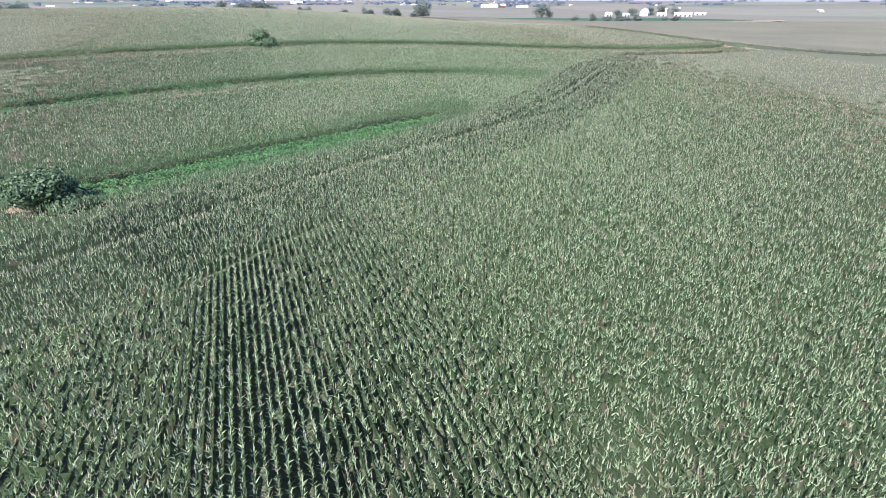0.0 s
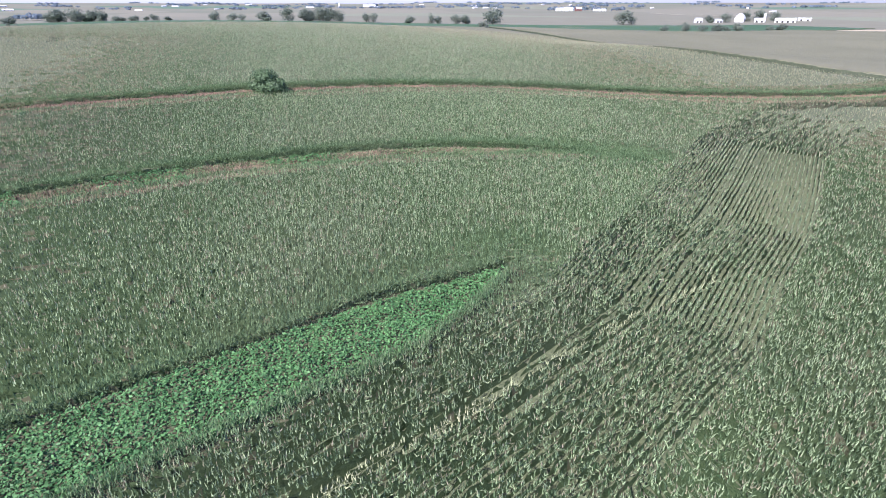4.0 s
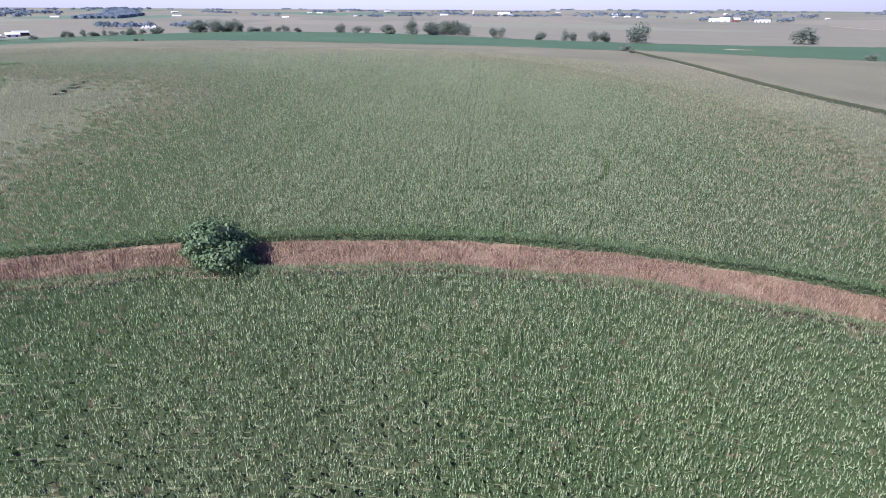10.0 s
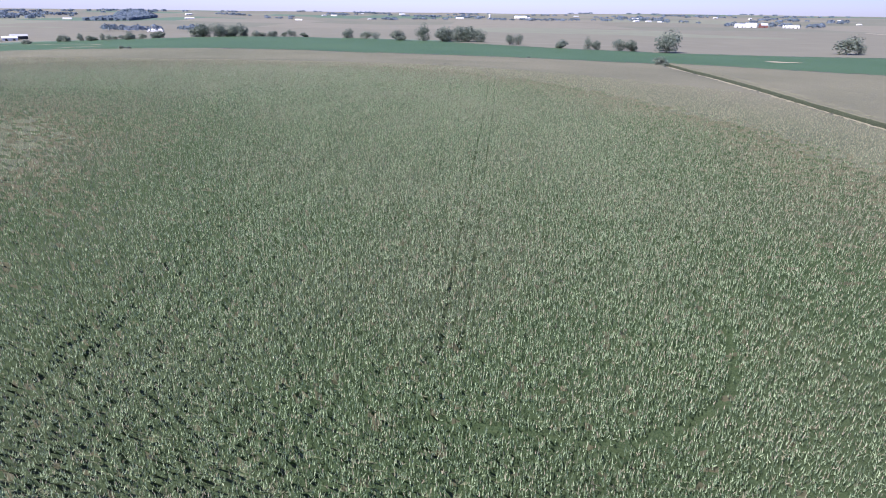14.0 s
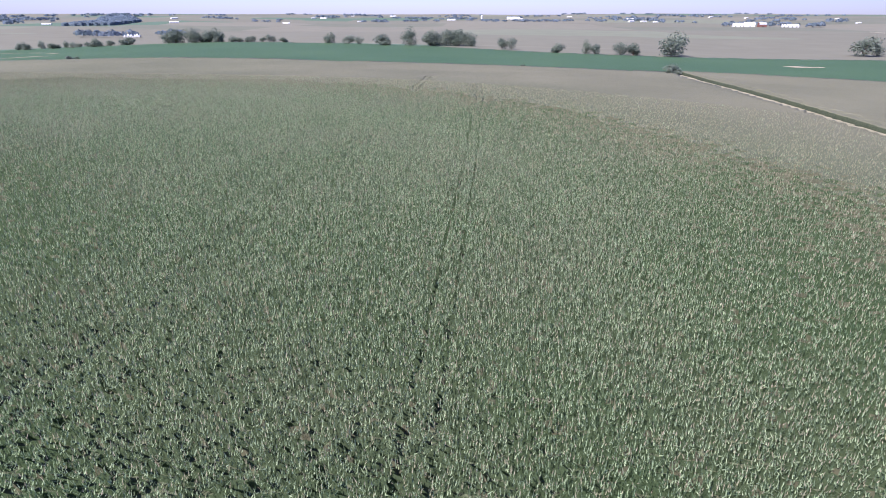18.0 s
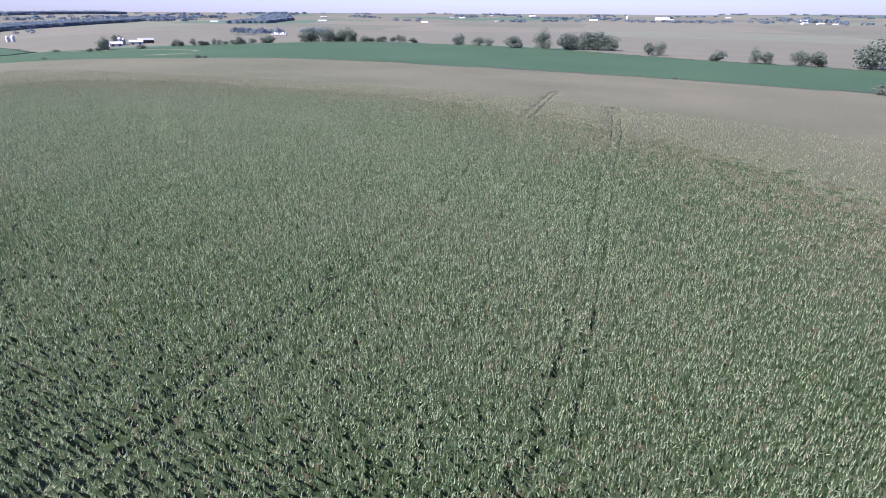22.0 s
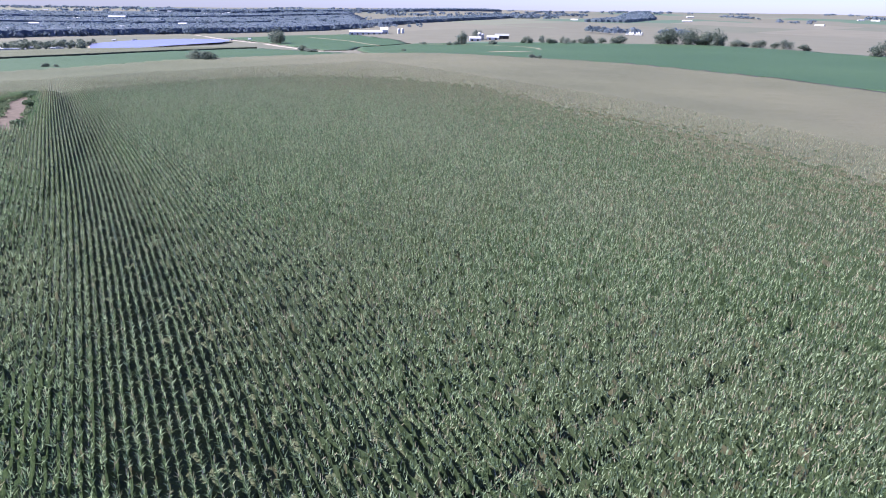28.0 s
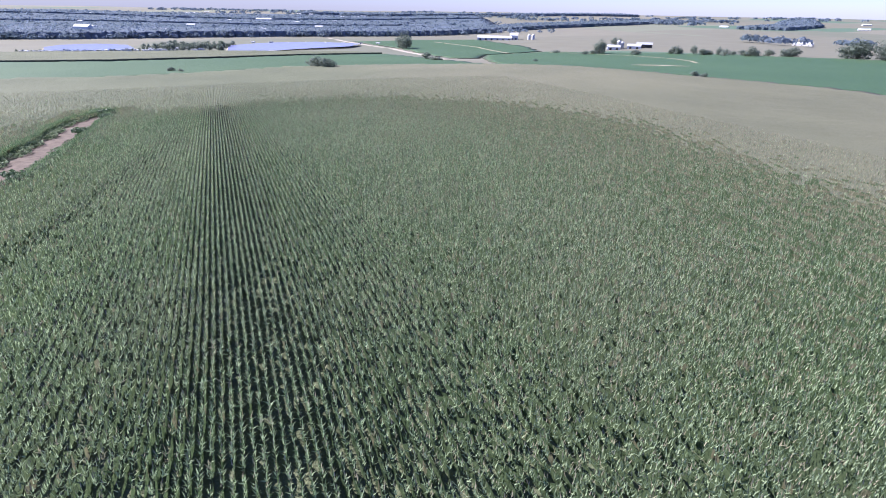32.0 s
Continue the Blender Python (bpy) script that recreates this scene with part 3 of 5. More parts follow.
def plants(x, y, d, run, size=1.0, whole=False, tassel=0.5):
    """Leaves and tassels of corn plants: arrays of triangles."""
    n = len(x)
    z = land(x, y)
    tall = rng.normal(2.35, 0.13, n) * size
    grow = np.interp(d, (0, 40, 110, 260), (1.0, 1.0, 1.35, 2.0))
    V = []
    rim = np.ones(n, bool) if whole else strip_gap(x, y) < 1.4
    flip = rng.integers(0, 2, n) * np.pi
    for leaf in range(7):
        use = (np.ones(n, bool), d < 92, (d < 54) | rim, (d < 42) | rim, d < 36, rim, rim)[leaf]
        m = use.sum()
        az = run[use] + np.pi / 2 + flip[use] + leaf * np.pi + rng.normal(0, (1.6, 0.9, 0.6, 0.6, 0.7, 0.8, 0.8)[leaf], m)
        c, s_ = np.cos(az), np.sin(az)
        ln = rng.uniform(0.1, 0.3, m) * (0.6, 1.0, 1.4, 1.6, 1.4, 1.5, 1.3)[leaf] * grow[use]
        w = rng.uniform(0.034, 0.058, m) * grow[use]
        rise = rng.uniform(0.26, 0.56, m) + (0.08, 0.02, -0.08, -0.14, -0.16, -0.15, -0.2)[leaf]
        px, py, pz = x[use], y[use], z[use] + tall[use] - (0.42, 0.58, 0.6, 0.75, 0.85, 1.5, 1.95)[leaf] + rng.normal(0, 0.1, m)
        off = np.stack([-s_ * w, c * w, rng.normal(0, 0.03, m)], -1)
        b = np.stack([px, py, pz], -1) + np.stack([c, s_, np.zeros(m)], -1) * 0.03
        V.append(np.stack([b - off, b + off, np.stack([px + c * ln, py + s_ * ln, pz + rise], -1)], 1).reshape(-1, 3))
    V = np.concatenate(V)
    use = rng.random(n) < tassel
    x, y, z, tall, grow = x[use], y[use], z[use], tall[use], grow[use]
    m = len(x)
    az = rng.uniform(0, np.pi, m)
    w = 0.036 * grow
    top = np.stack([x + rng.normal(0, 0.09, m), y + rng.normal(0, 0.09, m), z + tall + rng.uniform(0.15, 0.45, m)], -1)
    a = np.stack([x - np.cos(az) * w, y - np.sin(az) * w, z + tall - 0.12], -1)
    b = np.stack([x + np.cos(az) * w, y + np.sin(az) * w, z + tall - 0.12], -1)
    TV = np.stack([a, b, top], 1).reshape(-1, 3)
    TT = np.arange(3 * m).reshape(-1, 3)
    return V, np.arange(len(V)).reshape(-1, 3), TV, TT


def row_bodies(kind, code, near):
    """The stalks and lower leaves along each row: a ragged upright band, with open ground between rows."""
    x, y = (a[:, ::3 if near else 6] for a in rows_of(kind))
    tx, ty = np.gradient(x, axis=1), np.gradient(y, axis=1)
    ln = np.hypot(tx, ty) + 1e-6
    nx, ny = -ty / ln, tx / ln
    ok = (x > -540) & (x < 190) & (y > 5) & (y < 560)
    away = off_flight(x[ok], y[ok])
    ok[ok] = away < 46 if near else away > 43
    ok[ok] = (1 - blend((off_flight(x[ok], y[ok]) - 70) / 62) > rng.random(ok.sum())) | ((strip_gap(x[ok], y[ok]) < 9) & (off_flight(x[ok], y[ok]) < 260))
    ok[ok] = corn_stands(x[ok], y[ok], 0.7)
    ok[ok] = part_of_farm(x[ok], y[ok]) == code
    seg = ok[:, :-1] & ok[:, 1:]
    z = land(x, y)
    fade = np.ones(x.shape)
    for line in (WHEEL1, WHEEL2, WHEEL3):
        fade = fade * (0.5 + 0.5 * blend((np.abs(np.abs(along(line, x, y)[0]) - 1.35) - 0.2) / 0.4))
    fade = fade * (0.6 + 0.4 * blend((strip_gap(x, y) - 0.8) / 4))
    s, r = along(RIDGE, x, y)
    fade = np.where((np.abs(np.abs(s + 1.4) - 1.4) < 0.5) & (r > 95), 0.6, fade)
    top = (1.22 + 0.5 * blend((off_flight(x, y) - 30) / 60)) * fade + rng.normal(0, 0.28 if near else 0.2, x.shape)
    far = np.maximum(tan_at(x, y), 0.7 * blend((off_flight(x, y) - 45) / 80))
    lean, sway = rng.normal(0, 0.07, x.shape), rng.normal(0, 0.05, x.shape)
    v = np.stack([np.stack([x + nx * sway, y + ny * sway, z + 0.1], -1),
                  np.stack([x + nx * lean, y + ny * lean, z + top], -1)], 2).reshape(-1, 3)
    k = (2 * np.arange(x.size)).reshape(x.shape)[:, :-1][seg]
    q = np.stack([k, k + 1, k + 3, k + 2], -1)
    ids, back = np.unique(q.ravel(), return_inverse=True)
    me = mesh_of("corn_stalks_shaded", v[ids], back.reshape(-1, 4), [M_ROW, M_ROW_F], (far[:, :-1][seg] > rng.random(seg.sum())).astype(int), size=4)
    return me


FULL = 0.69
for kind, code, text in (("hill", 0, "rows of tall green corn plants with tan tassels on the hill"),
                         ("contour", 1, "contour rows of tall green corn plants between grassed terraces"),
                         ("headland", 2, "headland rows of tall corn following the curve of the slope"),
                         ("south", 3, "straight rows of tall green corn on the lower slope")):
    px, py, pd, pr = choose(kind, code)
    pale, run = along(PALE, px, py)
    pale = (np.abs(pale) < 0.85 - 0.45 * blend((run - 60) / 60)) & (run < 135)
    if pale.any():
        lv, lt, tv, tt = plants(px[pale], py[pale], pd[pale], pr[pale], 0.86)
        tagged(new("corn_rows", mesh_of("corn_rows", lv, lt, [M_LEAF_P])), "short pale yellowish corn along a slope crease", "corn", kind="stuff")
        px, py, pd, pr = px[~pale], py[~pale], pd[~pale], pr[~pale]
    rim = strip_gap(px, py) < rng.exponential(1.5, len(px)) + 0.5
    wet, run = along(GREEN, px, py)
    rim |= (wet > 4) & (wet < 7 + rng.exponential(4, len(px))) & (run < 82)
    if rim.any():
        lv, lt, tv, tt = plants(px[rim], py[rim], pd[rim], pr[rim])
        tagged(new("corn_rows", mesh_of("corn_rows", lv, lt, [M_LEAF_G])), "greener corn plants lining a grassed strip", "corn", kind="stuff")
    # Plants off the flight line get the tan of a far, grazing view.
    far = ~rim & (rng.random(len(px)) < 0.02 + 0.9 * np.maximum(tan_at(px, py), 0.8 * blend((pd - 40) / 90)))
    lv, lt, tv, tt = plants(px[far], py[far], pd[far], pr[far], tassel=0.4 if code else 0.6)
    rows_ob = tagged(new("corn_rows", mesh_of("corn_rows", lv, lt, [M_LEAF_M])), text.replace("tall green", "greyish tan"), "corn", kind="stuff")
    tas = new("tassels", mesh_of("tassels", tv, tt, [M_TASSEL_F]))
    tas.parent = rows_ob
    tagged(tas, "dry tan tassels on top of the corn", kind="stuff")
    rim |= far
    lv, lt, tv, tt = plants(px[~rim], py[~rim], pd[~rim], pr[~rim], tassel=0.4 if code else 0.6)
    rows_ob = tagged(new("corn_rows", mesh_of("corn_rows", lv, lt, [M_LEAF if code else M_LEAF_H])), text, "corn", kind="stuff")
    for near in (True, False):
        body = new("corn_stalks_shaded", row_bodies(kind, code, near))
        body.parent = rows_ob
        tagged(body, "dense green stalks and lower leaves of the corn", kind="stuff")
    tas = new("tassels", mesh_of("tassels", tv, tt, [M_TASSEL]))
    tas.parent = rows_ob
    tagged(tas, "dry tan tassels on top of the corn", kind="stuff")



def front(line, half):
    """Full-length plants standing close along both sides of a strip without corn."""
    p = np.array(line, float)
    seg = np.hypot(*np.diff(p, axis=0).T)
    run = np.concatenate([[0], np.cumsum(seg)])
    u = np.arange(0, run[-1], 0.2)
    cx, cy = np.interp(u, run, p[:, 0]), np.interp(u, run, p[:, 1])
    soft = np.ones(31) / 31
    tx, ty = np.gradient(np.convolve(np.pad(cx, 15, "reflect", reflect_type="odd"), soft, "valid")), np.gradient(np.convolve(np.pad(cy, 15, "reflect", reflect_type="odd"), soft, "valid"))
    ln = np.hypot(tx, ty)
    px, py = [], []
    for side in (-1, 1):
        for deep in (0.1, 0.5, 0.9):
            off = side * (half(u) + deep) + rng.normal(0, 0.12, len(u)) + 0.3 * np.sin(u / 5.0 + side)
            px.append(cx - ty / ln * off)
            py.append(cy + tx / ln * off)
    px, py = np.concatenate(px), np.concatenate(py)
    ok = corn_stands(px, py, -0.6)
    px, py = px[ok], py[ok]
    lv, lt, _, _ = plants(px, py, np.full(len(px), 30.0), rng.uniform(0, 6.28, len(px)), whole=True)
    tagged(new("corn_rows", mesh_of("corn_rows", lv, lt, [M_LEAF_G])), "green corn plants standing full length along a strip", "corn", kind="stuff")


for line, half in STRIPS:
    front(line, half)

tagged(new("corn_field", set_tan(sheet("corn_field", beside(LANE_E, 8.0) + CORN_E[len(LANE_E):], 5.0, 2.3, M_CANOPY, 0.15), 0.95)), "neighbouring corn field with a shade-darkened green standing edge", "corn", kind="stuff")
wx, wy = [], []
lane = np.array(LANE_E, float)
seg = np.hypot(*np.diff(lane, axis=0).T)
run = np.concatenate([[0], np.cumsum(seg)])
for off in np.arange(2.6, 3.4, 0.6):
    u = np.arange(0, run[-1], 0.45)
    edge = np.array(beside(LANE_E, off))
    wx.append(np.interp(u, run, edge[:, 0]) + rng.normal(0, 0.15, len(u)))
    wy.append(np.interp(u, run, edge[:, 1]) + rng.normal(0, 0.15, len(u)))
wx, wy = np.concatenate(wx), np.concatenate(wy)


def corn_edge(line, first, tan_share, label, tall=2.8, dark=2):
    """The standing front of a corn field: a ragged face along the left of a line, and the canopy behind it."""
    p = np.array(line, float)
    seg = np.hypot(*np.diff(p, axis=0).T)
    run = np.concatenate([[0], np.cumsum(seg)])
    u = np.arange(0, run[-1], 1.5)
    ex, ey = np.interp(u, run, p[:, 0]), np.interp(u, run, p[:, 1])
    tx, ty = np.gradient(ex), np.gradient(ey)
    ln = np.hypot(tx, ty)
    ev = []
    for off, up in ((first, -0.1), (first + 0.1, tall), (first + 1.6, tall + 0.1), (first + 9, 2.3)):
        vx, vy = ex - ty / ln * off + rng.normal(0, 0.1, len(u)), ey + tx / ln * off + rng.normal(0, 0.1, len(u))
        ev.append(np.stack([vx, vy, land(vx, vy) + up + (rng.normal(0, 0.12, len(u)) if up > 0 else 0)], -1))
    quads = grid_quads(len(u), 4)
    me = mesh_of("corn_edge", np.concatenate(ev), quads, [M_EDGE_SHADE, M_CANOPY], (np.arange(len(quads)) >= dark * (len(u) - 1)).astype(int), size=4)
    return tagged(new("corn_edge", set_tan(me, tan_share)), label, "corn", kind="stuff")


corn_edge(LANE_E, 2.6, 0.9, "standing edge of the neighbouring corn field, darkened for its inner shade", 2.4, 1)
corn_edge(CORN_W[:6], -0.6, 0.3, "standing edge of a corn field beside the lagoons, darkened for its inner shade", 2.2, 1)
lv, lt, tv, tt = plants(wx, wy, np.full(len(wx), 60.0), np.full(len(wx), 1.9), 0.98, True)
tagged(new("corn_rows", mesh_of("corn_rows", lv, lt, [M_LEAF_W])), "green standing corn edge along a grass lane, darkened for its shade", "corn", kind="stuff")
tagged(new("soybean_crop", sheet("soybean_crop", SOY, 7.0, 0.8, M_SOY, 0.05)), "smooth dark green soybean field below the corn hill", "soybeans", kind="stuff")
tagged(new("corn_field", set_tan(sheet("corn_field", [(x - 1.5, y) for x, y in CORN_W], 4.0, 2.25, M_CANOPY, 0.15), 0.3)), "grey-green corn field beside the lagoons with a shade-darkened edge", "corn", kind="stuff")
tagged(new("soybean_crop", sheet("soybean_crop", SOY_N, 9.0, 0.8, M_SOY, 0.05)), "flat green soybean field along a gravel road", "soybeans", kind="stuff")
tagged(new("soybean_crop", sheet("soybean_crop", SOY_W, 8.0, 0.8, M_SOY, 0.05)), "dark green soybean strip at the foot of the hill", "soybeans", kind="stuff")


def blades(name, line, half, per_m2, tall, wide, mat, label, category, taper=None, clump=0.0):
    """Upright blades scattered along a bent strip."""
    p = np.array(line, float)
    seg = np.hypot(*np.diff(p, axis=0).T)
    run = np.concatenate([[0], np.cumsum(seg)])
    n = int(run[-1] * 2 * half * per_m2)
    u, v = rng.uniform(0, run[-1], n), rng.uniform(-1, 1, n) * half
    bx, by = np.interp(u, run, p[:, 0]), np.interp(u, run, p[:, 1])
    k = np.clip(np.searchsorted(run, u) - 1, 0, len(seg) - 1)
    dx, dy = (np.diff(p, axis=0)[k] / seg[k][:, None]).T
    x, y = bx - dy * v + rng.normal(0, 0.2, n), by + dx * v + rng.normal(0, 0.2, n)
    ok = ~corn_stands(x, y)
    x, y = x[ok], y[ok]
    n = len(x)
    hgt = rng.uniform(0.5, 1.0, n) * tall * (0.75 + 0.35 * np.sin(x * 0.7 + 1.3 * np.sin(y * 0.5)) * np.cos(y * 0.6))
    az = rng.uniform(0, np.pi, n)
    w = rng.uniform(0.6, 1.2, n) * wide
    z = land(x, y)
    lean = rng.normal(0, 0.22, (n, 2)) * hgt[:, None]
    a = np.stack([x - np.cos(az) * w, y - np.sin(az) * w, z - 0.02], -1)
    b = np.stack([x + np.cos(az) * w, y + np.sin(az) * w, z - 0.02], -1)
    c = np.stack([x + lean[:, 0], y + lean[:, 1], z + hgt], -1)
    me = mesh_of(name, np.stack([a, b, c], 1).reshape(-1, 3), np.arange(3 * n).reshape(-1, 3), [mat])
    return tagged(new(name, me), label, category, kind="stuff")


blades("terrace_grass", TERRACE1, 4.9, 34, 1.1, 0.05, M_DRY, "dry tan and brown grass on a narrow terrace", "grass")
blades("terrace_grass", TERRACE2, 6.0, 30, 1.35, 0.05, M_RED, "reddish-brown seeding grass on a curved terrace", "grass")


def leafy(name, line, half, per_m2, tall, size, mat, label, category, where=None):
    """Low broad-leaved plants: small tilted leaf clumps over a strip."""
    p = np.array(line, float)
    seg = np.hypot(*np.diff(p, axis=0).T)
    run = np.concatenate([[0], np.cumsum(seg)])
    n = int(run[-1] * 2 * half * per_m2)
    u, v = rng.uniform(0, run[-1], n), rng.uniform(-1, 1, n) * half
    k = np.clip(np.searchsorted(run, u) - 1, 0, len(seg) - 1)
    dx, dy = (np.diff(p, axis=0)[k] / seg[k][:, None]).T
    x, y = np.interp(u, run, p[:, 0]) - dy * v, np.interp(u, run, p[:, 1]) + dx * v
    ok = ~corn_stands(x, y)
    if where is not None:
        ok &= where(x, y)
    x, y = x[ok], y[ok]
    n = len(x)
    h = tall * (0.65 + 0.3 * np.sin(x * 1.1) * np.cos(y * 0.9 + x * 0.4)) * rng.uniform(0.5, 1.0, n)
    ctr = np.stack([x, y, land(x, y) + h], -1)
    a = rng.normal(0, 1, (n, 3)) * (1, 1, 0.45)
    a /= np.linalg.norm(a, axis=1)[:, None]
    b = np.cross(a, rng.normal(0, 0.5, (n, 3)) + (0, 0, 1.0))
    b /= np.linalg.norm(b, axis=1)[:, None]
    s = rng.uniform(0.6, 1.3, (n, 1)) * size
    v4 = np.stack([ctr - a * s, ctr + b * s * 0.6, ctr + a * s, ctr - b * s * 0.6], 1).reshape(-1, 3)
    i = 4 * np.arange(n)
    me = mesh_of(name, v4, np.stack([i, i + 1, i + 2, i + 3], -1), [mat], size=4)
    return tagged(new(name, me), label, category, kind="stuff")


leafy("weeds", GREEN, 6.2, 42, 1.3, 0.17, M_WEED, "bright green broad-leaved weeds filling a wet strip", "weeds")


M_OLIVE = material("olive_weed", (0.055, 0.095, 0.042), (0.14, 0.195, 0.09), 0.3, 0.7, 0.5, see=0.15)
leafy("weeds", TERRACE1, 5.2, 34, 0.9, 0.14, M_OLIVE, "patches of green weeds in the terrace grass", "weeds",
      lambda x, y: (along(TERRACE1, x, y)[0] > 0.5 + 1.0 * np.sin(x * 0.13)) & (np.sin(x * 0.31 + 0.7) + np.sin(y * 0.53) > -0.9) | (x < -72))
leafy("weeds", [(-165, 156), (-138, 178), (-121, 193)], 6.0, 14, 0.9, 0.16, M_OLIVE, "low olive green weeds on the terrace end", "weeds", lambda x, y: np.sin(x * 0.4) + np.sin(y * 0.3) > -0.4)
leafy("weeds", [(17, 180), (21, 180.5), (26, 179.5)], 2.2, 40, 0.8, 0.15, M_WEED, "bright green weed patch at the terrace tip", "weeds")
leafy("weeds", TERRACE1[:6], 4.2, 20, 1.7, 0.17, M_WEED, "tall bright green weeds on the low end of a terrace", "weeds",
      lambda x, y: (along(TERRACE1, x, y)[0] > -1.8 - 0.03 * (x + 60)) & (np.sin(x * 0.27) + np.sin(y * 0.41 + 1) > -0.7 + 0.02 * (x + 90)))
leafy("weeds", TERRACE1[4:], 3.4, 15, 1.2, 0.15, M_OLIVE, "olive weeds along the middle of a terrace", "weeds", lambda x, y: np.sin(x * 0.37) + np.sin(x * 0.11 + y * 0.3) > -0.5)
M_TUFT = material("pale_tuft", (0.19, 0.155, 0.108), (0.31, 0.26, 0.19), 0.3, 0.9, 0.5, see=0.15)
M_BROWN = material("dead_weed", (0.07, 0.045, 0.035), (0.17, 0.11, 0.085), 0.3, 0.9, 0.5)
leafy("dry_tufts", TERRACE1, 4.6, 22, 0.6, 0.13, M_TUFT, "pale bleached grass tufts on a terrace", "grass",
      lambda x, y: (along(TERRACE1, x, y)[0] < -0.6) & (np.sin(x * 0.21 + 1) + 0.6 * np.sin(x * 0.73) > 0.15))
leafy("dead_weeds", TERRACE1, 4.6, 20, 0.9, 0.12, M_BROWN, "dark brown dead weeds on a terrace", "weeds",
      lambda x, y: (np.abs(along(TERRACE1, x, y)[0] - 3.4 + 5.4 * blend((x + 36) / 40)) < 1.2) & (np.sin(x * 0.17 + y * 0.2) > -0.5))
leafy("dry_tufts", TERRACE2, 6.0, 9, 0.5, 0.1, M_TUFT, "pale bleached grass tufts along a terrace edge", "grass",
      lambda x, y: (along(TERRACE2, x, y)[0] > 2.0 + 2 * np.sin(x * 0.1)) & (x > -66))
leafy("dead_weeds", TERRACE2, 6.0, 8, 0.8, 0.12, M_BROWN, "dark brown dead weeds in reddish terrace grass", "weeds",
      lambda x, y: np.sin(x * 0.23 + 0.5 * y) + np.sin(y * 0.31) > 0.7)
leafy("weeds", DRAW, 3.0, 34, 1.0, 0.2, M_WEED, "green weeds round the bare soil of a shallow draw", "weeds", lambda x, y: np.abs(along(DRAW, x, y)[0]) > 1.2)
leafy("weeds", GULLY, 6.4, 22, 1.4, 0.22, M_OLIVE, "green weeds lining an eroded gully", "weeds", lambda x, y: np.abs(along(GULLY, x, y)[0]) > 3.0 + 1.0 * np.sin(x * 0.5) + 0.6 * np.sin(x * 0.23))


# ---------------------------------------------------------------- trees
def part(name, me, parent, label=""):
    ob = new(name, me)
    ob.parent = parent
    if label:
        ob["label"] = label
    return ob


def tube(points, radii, sides=7):
    """A tapering limb through points."""
    V, F = [], []
    for j, (p, r) in enumerate(zip(points, radii)):
        for i in range(sides):
            t = 2 * math.pi * i / sides
            V.append((p[0] + r * math.cos(t), p[1] + r * math.sin(t), p[2]))
    for j in range(len(points) - 1):
        for i in range(sides):
            a, b = j * sides + i, j * sides + (i + 1) % sides
            F.append((a, b, b + sides, a + sides))
    return V, F


def tree_meshes(seed, height, width, clear, leaves, leaf, mat, lobes=9, flat=1.0):
    """Meshes of a trunk with limbs and of a crown of small leaf clumps, standing at the origin."""
    r = np.random.default_rng(seed)
    mid = clear + (height - clear) * 0.45
    ctr = []
    for i in range(lobes):
        a, q = 2 * np.pi * i / lobes + r.uniform(-0.5, 0.5), r.uniform(0.25, 0.62) * width / 2
        zz = clear + (height - clear) * r.uniform(0.08, 0.66)
        ctr.append((q * np.cos(a), q * np.sin(a), zz, r.uniform(0.36, 0.55) * width / 2 * 1.2))
    ctr.append((r.uniform(-0.1, 0.1) * width, r.uniform(-0.1, 0.1) * width, height - 0.32 * (height - clear), 0.3 * width))
    ctr = np.array(ctr)
    V, F = tube([(0, 0, -0.3), (0.02 * width, 0, clear * 0.6 + 0.2), (0, 0.02 * width, mid)], [0.026 * height, 0.02 * height, 0.012 * height])
    for c in ctr[::2]:
        v, f = tube([(0, 0, clear * 0.7 + 0.2), (c[0] * 0.5, c[1] * 0.5, (clear + c[2]) / 2), (c[0], c[1], c[2])], [0.016 * height, 0.011 * height, 0.004 * height], 5)
        F += [tuple(i + len(V) for i in q) for q in f]
        V += v
    trunk = mesh_of("trunk", V, F, [M_BARK], size=4)
    k = r.integers(0, len(ctr), leaves)
    d = r.normal(0, 1, (leaves, 3))
    d /= np.linalg.norm(d, axis=1)[:, None]
    rad = ctr[k, 3] * r.uniform(0.55, 1.06, leaves) * (1 + 0.16 * np.sin(d[:, 0] * 6 + k) * np.cos(d[:, 2] * 5 + 2 * k))
    p = ctr[k, :3] + d * rad[:, None] * (1, 1, 0.85 * flat * min(1.4, height / width))
    p[:, 2] = np.maximum(p[:, 2], clear * 0.85 + r.uniform(0, 0.6, leaves))
    a = np.cross(d, r.normal(0, 1, (leaves, 3)))
    a /= np.linalg.norm(a, axis=1)[:, None]
    b = np.cross(a, d + r.normal(0, 0.55, (leaves, 3)))
    b /= np.linalg.norm(b, axis=1)[:, None]
    s = leaf * r.uniform(0.6, 1.35, (leaves, 1))
    v4 = np.stack([p - a * s, p - b * s * 0.55, p + a * s, p + b * s * 0.7], 1).reshape(-1, 3)
    i = 4 * np.arange(leaves)
    crown = mesh_of("crown", v4, np.stack([i, i + 1, i + 2, i + 3], -1), [mat], size=4)
    return trunk, crown


